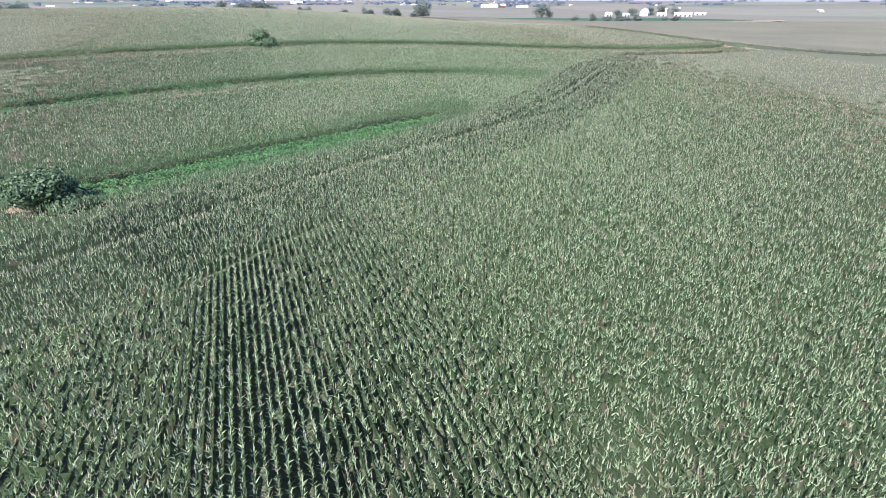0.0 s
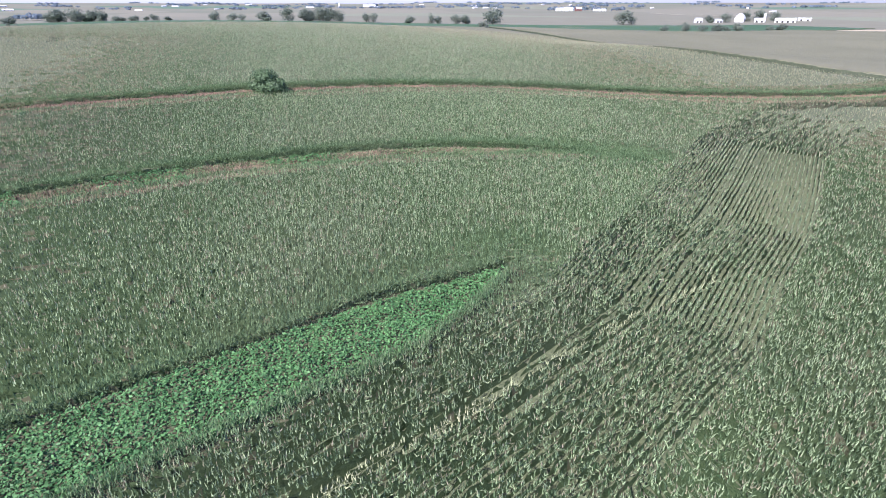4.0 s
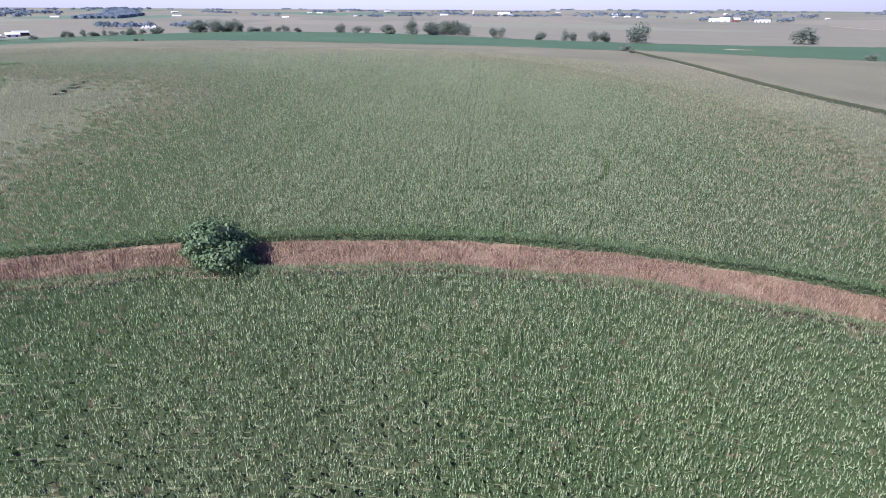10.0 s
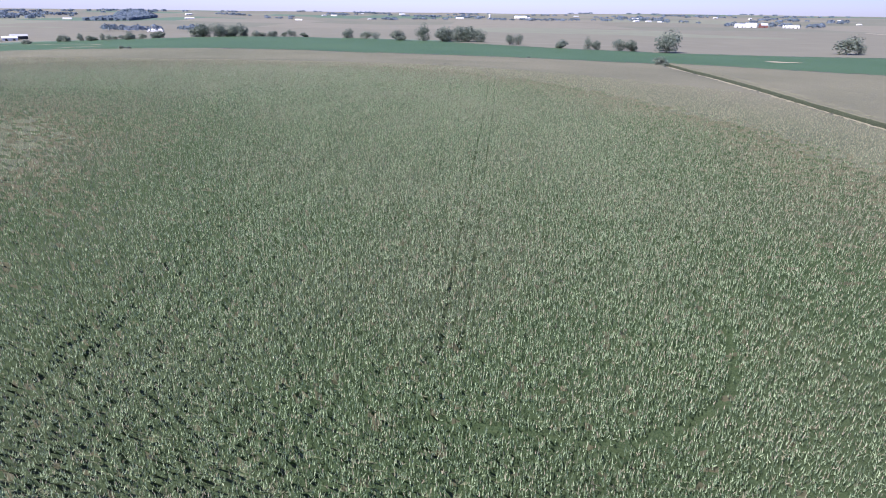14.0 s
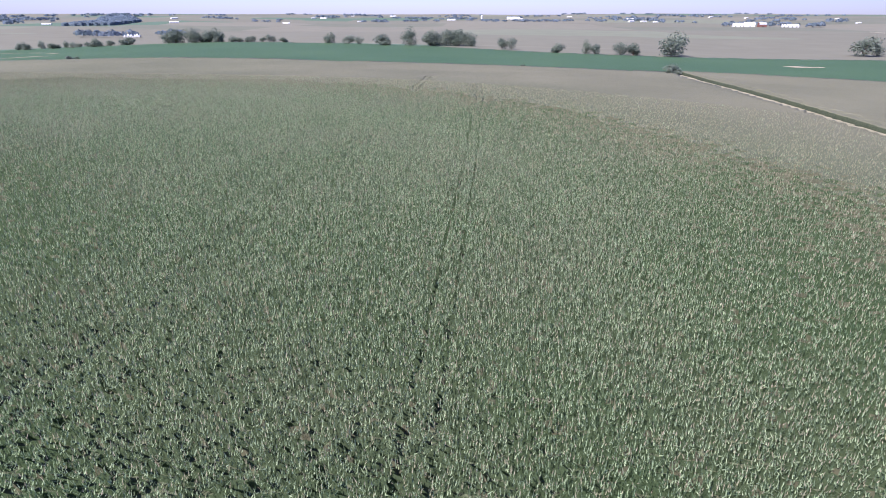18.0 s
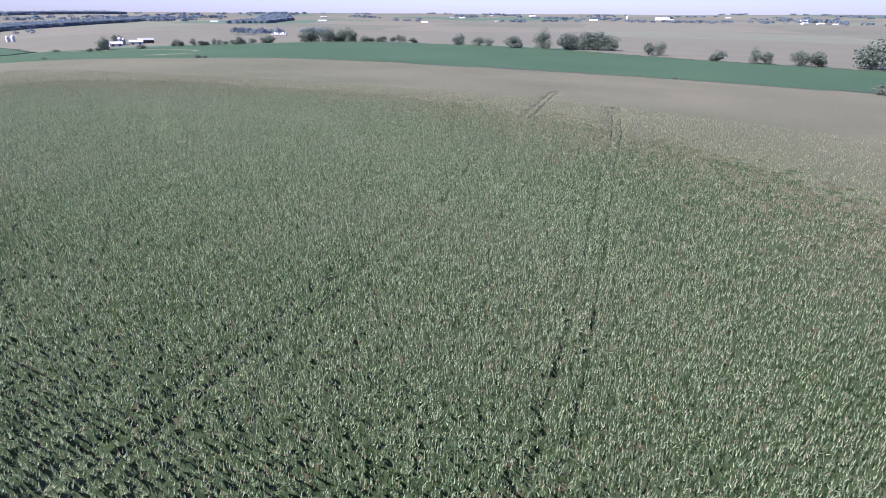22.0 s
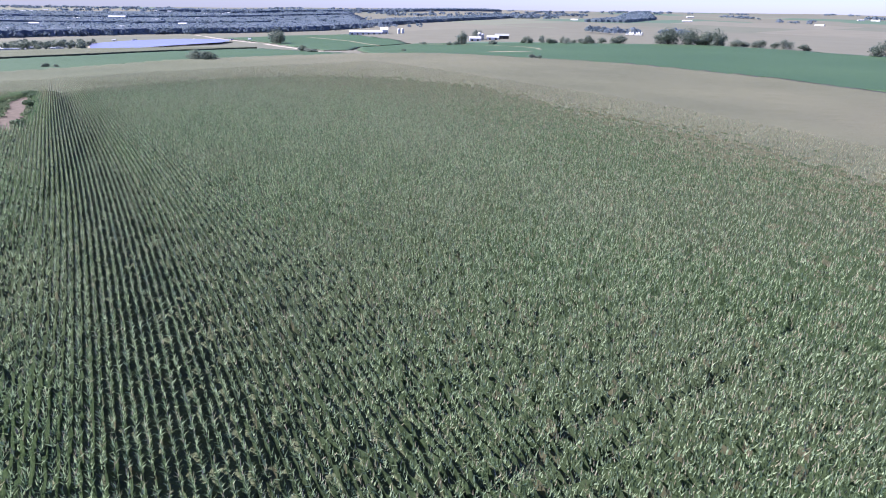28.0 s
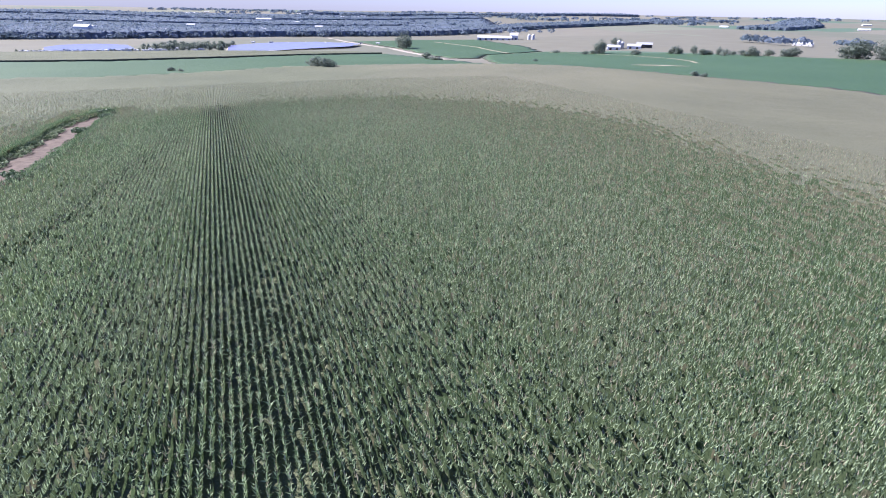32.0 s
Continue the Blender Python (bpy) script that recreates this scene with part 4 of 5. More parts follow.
def plant_tree(name, meshes, x, y, label, category, scale=1.0, turn=0.0, group="", sink=0.0, wide=1.0):
    root = new(name)
    root.empty_display_size = 0.3
    root.matrix_world = pose(x, y, float(land(x, y)) - sink, 0, 0, turn) @ Matrix.Diagonal((scale * wide, scale * wide, scale, 1))
    part("trunk", meshes[0], root)
    part("crown", meshes[1], root)
    return tagged(root, label, category, group)


shrub_a = tree_meshes(11, 6.4, 8.8, 0.2, 13000, 0.2, M_FOLB, 13)
plant_tree("bush", shrub_a, -67.9, 219.9, "large round dark green bush standing in terrace grass", "bush", 1.3)
shrub_b = tree_meshes(12, 5.6, 8.2, 0.2, 8000, 0.2, M_FOLB, 10)
plant_tree("bush", shrub_b, -55.2, 73.2, "dense green bush at the end of a weedy strip", "bush", 1.22, 40)
shrub_c = tree_meshes(13, 2.2, 4.0, 0.1, 900, 0.22, M_FOLB, 7)
for x, y, s, a in ((-302, 353, 1.2, 10), (-311, 343, 1.0, 90), (-297, 346, 1.1, 200), (-330, 349, 0.9, 300), (-356, 342, 1.3, 40), (-342, 336, 0.7, 130), (-392, 334, 1.3, 220), (-404, 330, 1.5, 77), (-412, 323, 1.2, 150)):
    plant_tree("shrub", shrub_c, x, y, "dark green shrub on the bank of an eroded gully", "shrub", s, a, "gully shrubs")
plant_tree("shrub", shrub_c, -82, 131, "low dark green shrub in terrace grass", "shrub")
plant_tree("shrub", shrub_c, -114.5, 185, "low dark green shrub on the terrace edge", "shrub", 1.1, 70)

YARD = tree_meshes(40, 8, 6.5, 0.8, 150, 0.8, M_FOL, 6)
TREES = [tree_meshes(20 + i, 18, w, c, 1350, 0.63, M_FOL, lb, fl) for i, (w, c, lb, fl) in enumerate(((19, 1.2, 12, 0.95), (15, 0.8, 10, 1.1), (22, 1.4, 14, 0.95), (11, 0.6, 9, 1.25)))]



def strip(name, line, half, mat, label, category, up=0.06, step=8.0, kind="structure", ragged=0.0):
    """A ribbon laid along a bent line on the ground."""
    p = np.array(line, float)
    seg = np.hypot(*np.diff(p, axis=0).T)
    run = np.concatenate([[0], np.cumsum(seg)])
    u = np.linspace(0, run[-1], max(2, int(run[-1] / step)))
    x, y = np.interp(u, run, p[:, 0]), np.interp(u, run, p[:, 1])
    tx, ty = np.gradient(x), np.gradient(y)
    ln = np.hypot(tx, ty)
    k = np.linspace(-1, 1, 3)[None, :] * half * (1 + ragged * rng.normal(0, 1, (len(u), 3))).clip(0.35, 1.8)
    vx, vy = x[:, None] - (ty / ln)[:, None] * k, y[:, None] + (tx / ln)[:, None] * k
    v = np.stack([vx, vy, land(vx, vy) + up], -1).reshape(-1, 3)
    return tagged(new(name, mesh_of(name, v, grid_quads(3, len(u)), [mat], size=4)), label, category, kind=kind)


M_LANE = material("dry_lane_grass", (0.19, 0.175, 0.115), (0.31, 0.285, 0.20), 0.3, 0.95)
M_BED = material("gully_soil", (0.07, 0.054, 0.042), (0.14, 0.11, 0.088), 0.5, 0.95, bump=0.1, bump_scale=1.5)
strip("terrace_sward", TERRACE1, 4.9, M_SWARD, "matted dry grass floor of a narrow terrace", "grass", 0.1, 4.0)
strip("terrace_sward", TERRACE2, 6.4, M_SWARD, "matted reddish dry grass floor of a curved terrace", "grass", 0.1, 4.0)
strip("gully_bed", GULLY, 4.0, M_BED, "bare pinkish eroded soil in a gully", "soil", 0.12, 2.0, ragged=0.45)
strip("draw_bed", DRAW, 1.3, M_BED, "bare brown soil in the middle of a weedy draw", "soil", 0.12, 1.5, ragged=0.4)
strip("grass_lane", beside(LANE_E, -2.2), 4.8, M_LANE, "pale tall dry grass lane between two corn fields", "lane", 0.5, 3.0, ragged=0.15)
strip("road", [(-1565, 365), (-1433, 403), (-1270, 455), (-1184, 486), (-995, 510), (-900, 515), (-830, 519)], 4.6, M_GRAVEL, "straight pale gravel road between fields", "road", 0.1)
strip("field_lane", [(-725, 762), (-765, 780), (-815, 790), (-890, 780), (-965, 745), (-1010, 706)], 2.2, M_LANE, "pale curved grass waterway through the soybeans", "lane", 0.9)
strip("field_lane", [(-560, 1072), (-640, 1074), (-720, 1085), (-800, 1082)], 3.0, M_LANE, "pale farm track along the tree row", "lane", 0.3)
strip("field_lane", [(430, 2050), (480, 1850), (560, 1800), (700, 1790)], 5.0, M_GRAVEL, "distant pale gravel lane", "lane", 0.3)
strip("field_lane", [(-1000, 640), (-1080, 640), (-1200, 640), (-1400, 590)], 2.4, M_LANE, "pale track across the bean field", "lane", 0.9)


def blot(name, x, y, a, b, turn, mat, label, category, up):
    """A flat irregular patch on the ground."""
    n = 24
    t = np.linspace(0, 2 * np.pi, n, endpoint=False)
    r = 1 + 0.18 * np.sin(3 * t + x) + 0.1 * np.sin(5 * t + y)
    c, s = math.cos(turn), math.sin(turn)
    px, py = a * r * np.cos(t), b * r * np.sin(t)
    vx, vy = x + c * px - s * py, y + s * px + c * py
    me = bpy.data.meshes.new(name)
    me.from_pydata([(x, y, float(land(x, y)) + up)] + [(i, j, float(land(i, j)) + up) for i, j in zip(vx, vy)], [], [(0, 1 + i, 1 + (i + 1) % n) for i in range(n)])
    me.materials.append(mat)
    return tagged(new(name, me), label, category, kind="structure")


M_BARE = material("bare_ground", (0.24, 0.20, 0.14), (0.36, 0.31, 0.23), 0.1, 0.95)
blot("bare_soil", -61.5, 72.5, 3.6, 1.8, 0.2, M_SOIL, "bare sandy soil beside a bush", "soil", 0.12)
blot("bare_soil", -68.2, 216.0, 3.4, 1.2, 0.3, M_SOIL, "bare reddish soil at the foot of a bush", "soil", 0.14)
blot("sandy_patch", -676, 692, 24, 6, 1.25, M_BARE, "bare tan sandy patch in the soybeans", "soil", 0.95)
blot("sandy_patch", 77, 898, 18, 7, 0.3, M_BARE, "bare tan washout in the soybeans", "soil", 0.95)
blot("stubble", 460, 905, 90, 22, 0.5, M_BARE, "pale cut stubble beside the farm", "stubble", 1.0)

# ---- tree row along the beans and round the farms: x, y, height, width
ROW_A = [(-934, 867, 8, 12), (-905, 885, 9, 12), (-883, 901, 10, 13), (-872, 930, 13, 15), (-868, 977, 11, 14), (-815, 1035, 24, 28), (-795, 1050, 25, 27), (-775, 1068, 20, 22),
         (-740, 1088, 11, 20), (-712, 1100, 10, 16), (-672, 1095, 13, 11), (-640, 1092, 8, 14), (-533, 1062, 17, 21), (-498, 1062, 13, 20), (-480, 1060, 12, 15), (-432, 1045, 16, 24)]
ROW_B = [(-392, 1050, 27, 24), (-368, 1085, 22, 24), (-350, 1090, 24, 25), (-332, 1095, 23, 24), (-312, 1096, 14, 16), (-252, 1045, 15, 14), (-240, 1048, 16, 13),
         (-168, 995, 12, 16), (-134, 1000, 17, 12), (-124, 1001, 12, 13), (-95, 1005, 15, 19), (-80, 1006, 14, 15), (-37, 1012, 28, 36), (190, 1150, 24, 32), (206, 1158, 14, 17), (-37, 744, 8, 13)]
ROW_C = [(174, 785, 9, 12), (194, 772, 12, 11), (223, 807, 9, 14), (243, 815, 10, 13), (256, 820, 8, 11), (270, 826, 11, 13), (325, 870, 8, 12), (355, 907, 9, 14),
         (-975, 768, 20, 21), (-962, 762, 17, 15), (-1118, 858, 19, 14), (-1128, 872, 16, 12), (-948, 735, 6, 11), (-955, 750, 6, 12), (-1000, 712, 5, 12), (-930, 800, 7, 12)]
ROW_D = [(-698, 388, 11, 17), (-684, 396, 9, 15), (-712, 382, 7, 12), (-681, 272, 4, 6), (-674, 281, 3.5, 5), (-838, 500, 8, 12), (-822, 505, 5, 11), (-806, 508, 4, 12), (-1197, 506, 27, 32), (-1179, 510, 18, 22), (-756, 602, 3.5, 6),
         (-553, 651, 4.5, 7), (-549, 655, 4, 6), (-152, 743, 3, 5), (410, 1290, 18, 22), (370, 1262, 14, 18), (470, 1360, 22, 26), (505, 1372, 22, 28), (535, 1378, 20, 24)]
EXTRA = [(-940 + 75 * u + rng.normal(0, 4), 860 + 125 * u + rng.normal(0, 4), rng.uniform(6, 14), rng.uniform(9, 16)) for u in np.linspace(0, 1, 13)]
EXTRA += [(-830 + 70 * u + rng.normal(0, 4), 1030 + 45 * u + rng.normal(0, 4), rng.uniform(17, 26), rng.uniform(20, 28)) for u in np.linspace(0, 1, 5)]
EXTRA += [(-765 + 90 * u + rng.normal(0, 4), 1080 + 22 * u + rng.normal(0, 3), rng.uniform(7, 12), rng.uniform(10, 17)) for u in np.linspace(0, 1, 6)]
EXTRA += [(-380 + 60 * u + rng.normal(0, 4), 1078 + 22 * u + rng.normal(0, 3), rng.uniform(17, 25), rng.uniform(20, 26)) for u in np.linspace(0, 1, 4)]
tree_no = 0
for spots in (ROW_A, ROW_B, ROW_C, ROW_D, EXTRA):
    for x, y, h, w in spots:
        kind = TREES[tree_no % 4]
        base_w = (19, 15, 22, 11)[tree_no % 4]
        big = h > 12
        plant_tree("tree" if big else "shrub", kind, x, y, ("broad dark green tree standing at a field edge" if w > 20 else "leafy green tree in a field-edge row") if big else "low leafy green shrub at a field edge",
                   "tree" if big else "shrub", 1.1 * h / 18.0, tree_no * 67 % 360, "field-edge trees", 0.2, 1.05 * (w / base_w) / (h / 18.0))
        tree_no += 1


def woods(name, spots, label, per=44, leaf=5.0, mat=None):
    """Far woodland: crowns of leaf clumps at many places (x, y, height, width), as one crop of trees."""
    s = np.array(spots, float)
    n = len(s) * per
    k = np.repeat(np.arange(len(s)), per)
    d = rng.normal(0, 1, (n, 3))
    d /= np.linalg.norm(d, axis=1)[:, None]
    d[:, 2] = np.abs(d[:, 2]) - 0.25 * rng.random(n)
    h, w = s[k, 2], s[k, 3]
    p = np.stack([s[k, 0] + d[:, 0] * w / 2, s[k, 1] + d[:, 1] * w / 2, land(s[k, 0], s[k, 1]) + h * 0.42 + d[:, 2] * h * 0.55], -1)
    a = np.cross(d, rng.normal(0, 1, (n, 3)))
    a /= np.linalg.norm(a, axis=1)[:, None]
    b = np.cross(a, d + rng.normal(0, 0.3, (n, 3)))
    b /= np.linalg.norm(b, axis=1)[:, None]
    q = leaf * rng.uniform(0.7, 1.3, (n, 1)) * (w / 18)[:, None]
    v = np.stack([p - a * q, p - b * q * 0.7, p + a * q, p + b * q * 0.7], 1).reshape(-1, 3)
    i = 4 * np.arange(n)
    return tagged(new(name, mesh_of(name, v, np.stack([i, i + 1, i + 2, i + 3], -1), [mat or M_WOODS_HAZE], size=4)), label, "trees", kind="stuff")


def wood_block(outline, height, label, step=9.0, per=26.0, leaf=2.4):
    """A closed wood: a lumpy roof of crowns with leaf clumps standing out of it."""
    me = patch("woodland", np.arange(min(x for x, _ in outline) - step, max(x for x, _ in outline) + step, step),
               np.arange(min(y for _, y in outline) - step, max(y for _, y in outline) + step, step), outline, height, M_WOODS_HAZE, height * 0.09, None, None, M_WOODS_HAZE)
    p = np.array(outline, float)
    area = abs(np.sum(p[:, 0] * np.roll(p[:, 1], -1) - np.roll(p[:, 0], -1) * p[:, 1])) / 2
    n = int(area / per)
    box_n = int(n * np.ptp(p[:, 0]) * np.ptp(p[:, 1]) / area)
    x, y = rng.uniform(p[:, 0].min(), p[:, 0].max(), box_n), rng.uniform(p[:, 1].min(), p[:, 1].max(), box_n)
    ok = inside(outline, x, y)
    x, y = x[ok], y[ok]
    n = len(x)
    lump = np.sin(x / 7.0 + 2 * np.sin(y / 23)) * np.cos(y / 6.0 + 2 * np.sin(x / 19))
    c = np.stack([x, y, land(x, y) + height * (1.0 + 0.24 * lump + rng.normal(0, 0.1, n))], -1)
    a = rng.normal(0, 1, (n, 3)) * (1, 1, 0.5)
    a /= np.linalg.norm(a, axis=1)[:, None]
    d = np.cross(a, rng.normal(0, 0.6, (n, 3)) + (0, 0, 1.0))
    d /= np.linalg.norm(d, axis=1)[:, None]
    s = 0.7 * leaf * rng.uniform(0.6, 1.4, (n, 1))
    v = np.stack([c - a * s, c + d * s, c + a * s, c - d * s], 1).reshape(-1, 3)
    i = 4 * np.arange(n)
    me.polygons.foreach_set("use_smooth", np.ones(len(me.polygons), bool))
    ob = tagged(new("woodland", me), label, "trees", kind="stuff")
    top = part("crown_leaves", mesh_of("crown_leaves", v, np.stack([i, i + 1, i + 2, i + 3], -1), [M_WOODS_HAZE], size=4), ob)
    top["kind"] = "stuff"
    ring = np.concatenate([p, p[:1]])
    seg = np.hypot(*np.diff(ring, axis=0).T)
    run = np.concatenate([[0], np.cumsum(seg)])
    u = np.arange(0, run[-1], max(13, 1.1 * height))
    u = u + rng.uniform(-4, 4, len(u))
    ex, ey = np.interp(u, run, ring[:, 0]) + rng.normal(0, 3, len(u)), np.interp(u, run, ring[:, 1]) + rng.normal(0, 3, len(u))
    woods("woodland", [(a, c, height * rng.uniform(0.5, 1.25), height * rng.uniform(0.7, 1.8)) for a, c in zip(ex, ey)], "bushy outer trees of " + label, 26, 2.4)
    return ob


wood_block([(-1304, -604), (-1387, -261), (-1404, -126), (-1494, 70), (-1583, 259), (-1627, 387), (-1729, 681), (-1879, 856), (-1989, 833), (-1881, 612), (-1810, 391), (-1750, 170), (-1716, -75), (-1696, -601)], 12,
           "broad belt of dark river woodland tinted bluish for haze", 8.0, 22.0, 2.2)
wood_block([(-1928, 906), (-2122, 1103), (-2473, 1558), (-2897, 2015), (-2946, 1942), (-2583, 1474), (-2245, 1031), (-2038, 858)], 10, "distant line of river woodland beyond fields", 10.0, 40.0, 2.8)
wood_block([(-1821, -930), (-1788, 110), (-1883, 441), (-2029, 466), (-1983, 111), (-2065, -928)], 9, "town trees beyond the river wood", 11.0, 60.0, 3.0)
wood_block([(-2260, -1180), (-2180, 160), (-2270, 600), (-2480, 640), (-2420, 160), (-2520, -1180)], 10, "far town trees among white buildings", 13.0, 90.0, 3.6)
wood_block([(-2800, -1180), (-2740, 280), (-2830, 1010), (-3060, 1010), (-3040, 280), (-3160, -1180)], 11, "far woods beyond the town tinted bluish for haze", 16.0, 140.0, 4.5)
wood_block([(-2000, 1900), (-2300, 2300), (-2800, 2700), (-2900, 2600), (-2420, 2180), (-2120, 1800)], 10, "far line of dark woods on the plain", 16.0, 140.0, 4.5)
wood_block([(-3500, 160), (-3560, 1380), (-3850, 2300), (-4080, 2300), (-3800, 1380), (-3760, 160)], 12, "far hazy woods along the horizon", 20.0, 220.0, 6.0)
wood_block([(-1760, -1150), (-1800, 500), (-2050, 900), (-3300, 1100), (-3500, -1150)], 5.5, "low hazy trees and gardens of a town", 24.0, 420.0, 4.0)
spots = []
for i in range(90):
    u = rng.uniform(0, 6.999)
    j = int(u)
    front = np.array([(-1304, -592), (-1387, -261), (-1404, -126), (-1494, 70), (-1583, 259), (-1627, 387), (-1729, 681), (-1879, 856)], float)
    p = front[j] + (front[j + 1] - front[j]) * (u - j) + rng.normal(0, 5, 2)
    spots.append((p[0] + rng.uniform(0, 26), p[1], rng.uniform(6, 21), rng.uniform(9, 26)))
woods("woodland", spots, "trees along the near edge of the river wood", 60, 1.9)
spots = []
for i in range(42):
    ang, r = radians(rng.uniform(135, 195)), rng.uniform(2700, 4400)
    cx0, cy0 = -150 + r * math.cos(ang), 400 + r * math.sin(ang)
    for j in range(rng.integers(5, 18)):
        spots.append((cx0 + rng.normal(0, 20), cy0 + rng.normal(0, 120), rng.uniform(10, 15), rng.uniform(24, 40)))
woods("woodland", spots, "far hazy groves on the plain to the west", 26, 3.0)
spots = [(-1780 - 1700 * rng.random() ** 1.2, rng.uniform(-1000, 1000), rng.uniform(8, 15), rng.uniform(14, 30)) for i in range(520)]
woods("woodland", spots, "scattered trees of a town beyond the river wood", 22, 2.6)
spots = []
for i in range(64):
    ang, r = radians(rng.uniform(25, 134)), rng.uniform(2600, 4600)
    cx0, cy0 = -100 + r * math.cos(ang), 300 + r * math.sin(ang)
    for j in range(rng.integers(4, 12)):
        spots.append((cx0 + rng.normal(0, 70), cy0 + rng.normal(0, 16), rng.uniform(8, 12), rng.uniform(20, 34)))
for x, y, length in ((260, 2530, 330), (-862, 3540, 90), (-1141, 3290, 110), (-175, 2975, 200), (-1300, 1290, 200), (-1190, 1400, 120), (560, 2950, 90), (-2033, 3810, 160), (-1900, 3240, 140)):
    for j in range(int(length / 11)):
        spots.append((x + rng.uniform(-0.5, 0.5) * length, y + rng.normal(0, 9), rng.uniform(14, 20), rng.uniform(18, 26)))
woods("woodland", spots, "far farm groves and shelterbelts on rolling fields", 36, 2.6)


# ---------------------------------------------------------------- buildings
def boxes(name, items, mat):
    """One mesh of several upright boxes: x0, x1, y0, y1, z0, z1."""
    V, F = [], []
    for x0, x1, y0, y1, z0, z1 in items:
        k = len(V)
        V += [(x0, y0, z0), (x1, y0, z0), (x1, y1, z0), (x0, y1, z0), (x0, y0, z1), (x1, y0, z1), (x1, y1, z1), (x0, y1, z1)]
        F += [(k, k + 3, k + 2, k + 1), (k + 4, k + 5, k + 6, k + 7), (k, k + 1, k + 5, k + 4), (k + 1, k + 2, k + 6, k + 5), (k + 2, k + 3, k + 7, k + 6), (k + 3, k, k + 4, k + 7)]
    return mesh_of(name, V, F, [mat], size=4)


def prism(name, profile, x0, x1, mat):
    """A profile of (y, z) corners drawn out along x."""
    me = bpy.data.meshes.new(name)
    n = len(profile)
    me.from_pydata([(x, y, z) for x in (x0, x1) for y, z in profile], [],
                   [tuple(range(n))[::-1], tuple(range(n, 2 * n))] + [(i, (i + 1) % n, n + (i + 1) % n, n + i) for i in range(n)])
    me.materials.append(mat)
    return me


def shed(name, x, y, length, width, eave, ridge, turn, wall, roof, label, category="building", doors=2, gambrel=False, group=""):
    """A farm building with walls, a pitched roof with overhang, doors and windows."""
    root = new(name)
    root.matrix_world = pose(x, y, float(land(x, y)) - 0.15, 0, 0, turn)
    h, w, o = length / 2, width / 2, 0.5
    k = eave + (ridge - eave) * 0.62
    gable = [(-w, 0), (w, 0), (w, eave)] + ([(w * 0.62, k), (0, ridge), (-w * 0.62, k)] if gambrel else [(0, ridge)]) + [(-w, eave)]
    part("wall", prism("wall", gable, -h, h, wall), root)
    t = 0.3
    if gambrel:
        top = [(-w - o, eave - 0.25), (-w * 0.62, k + 0.05), (0, ridge + 0.05), (w * 0.62, k + 0.05), (w + o, eave - 0.25), (w + o, eave - 0.25 + t), (w * 0.62, k + t), (0, ridge + t + 0.1), (-w * 0.62, k + t), (-w - o, eave - 0.25 + t)]
    else:
        sl = (ridge - eave) / w
        top = [(-w - o, eave - o * sl + 0.03), (0, ridge + 0.03), (w + o, eave - o * sl + 0.03), (w + o, eave - o * sl + t), (0, ridge + t + 0.05), (-w - o, eave - o * sl + t)]
    part("roof", prism("roof", top, -h - o, h + o, roof), root)
    # Doorways are solid panels; the shade of the inside is their near-black colour.
    for i in range(doors):
        dx = -h + (i + 0.5) * length / doors
        part("door", boxes("door", [(dx - 1.8, dx + 1.8, -w - 0.06, -w + 0.04, 0, min(3.6, eave * 0.8))], M_DARK), root, "near-black panel painted as a shaded open doorway")
    part("door", boxes("door", [(h - 0.04, h + 0.06, -2, 2, 0, min(4.0, eave * 0.85))], M_DARK), root, "dark end door")
    return tagged(root, label, category, group)


def silo(x, y, radius, height, mat, label):
    root = new("silo")
    root.matrix_world = pose(x, y, float(land(x, y)) - 0.2)
    n = 20
    ring = lambda r, z: [(r * math.cos(2 * math.pi * i / n), r * math.sin(2 * math.pi * i / n), z) for i in range(n)]
    V = ring(radius, 0) + ring(radius, height)
    part("drum", mesh_of("drum", V, [(i, (i + 1) % n, n + (i + 1) % n, n + i) for i in range(n)], [mat], size=4), root)
    V = ring(radius * 1.03, height - 0.1) + ring(radius * 0.8, height + radius * 0.45) + ring(radius * 0.15, height + radius * 0.8)
    part("cap", mesh_of("cap", V, [(j * n + i, j * n + (i + 1) % n, (j + 1) * n + (i + 1) % n, (j + 1) * n + i) for j in (0, 1) for i in range(n)], [M_WHITE], size=4), root)
    return tagged(root, label, "silo")


# farm to the north-east
shed("barn", 447, 1322, 22, 17, 7, 16, 62, M_WHITE, M_WHITE, "large white gambrel barn at a distant farm", "barn", 1, True)
shed("farm_shed", 520, 1290, 36, 12, 5, 8, -24, M_WHITE, M_WHITE, "long low white metal farm shed", doors=4)
shed("farm_shed", 478, 1305, 18, 12, 5, 8, -20, M_WHITE, M_GREYROOF, "white farm shed with grey roof beside a barn")
shed("house", 352, 1270, 13, 9, 5.5, 9, 10, M_WHITE, M_GREYROOF, "small white farmhouse with grey roof among trees", "house")
shed("farm_shed", 390, 1276, 16, 10, 4, 7, 30, M_WHITE, M_GREYROOF, "small pale farm shed among trees")
shed("farm_shed", 600, 1390, 24, 10, 4, 6, -25, M_WHITE, M_WHITE, "low white shed standing alone in fields", doors=2)
silo(492, 1318, 2.4, 15, M_WHITE, "tall pale farm silo with domed cap")
# farm to the north-west
shed("farm_shed", -1088, 842, 20, 10, 4.5, 7.5, 70, M_WHITE, M_WHITE, "white metal farm shed beside a big tree", doors=2)
shed("farm_shed", -1108, 888, 22, 11, 4.5, 7.5, 60, M_WHITE, M_WHITE, "white metal farm shed with rounded white roof", doors=2)
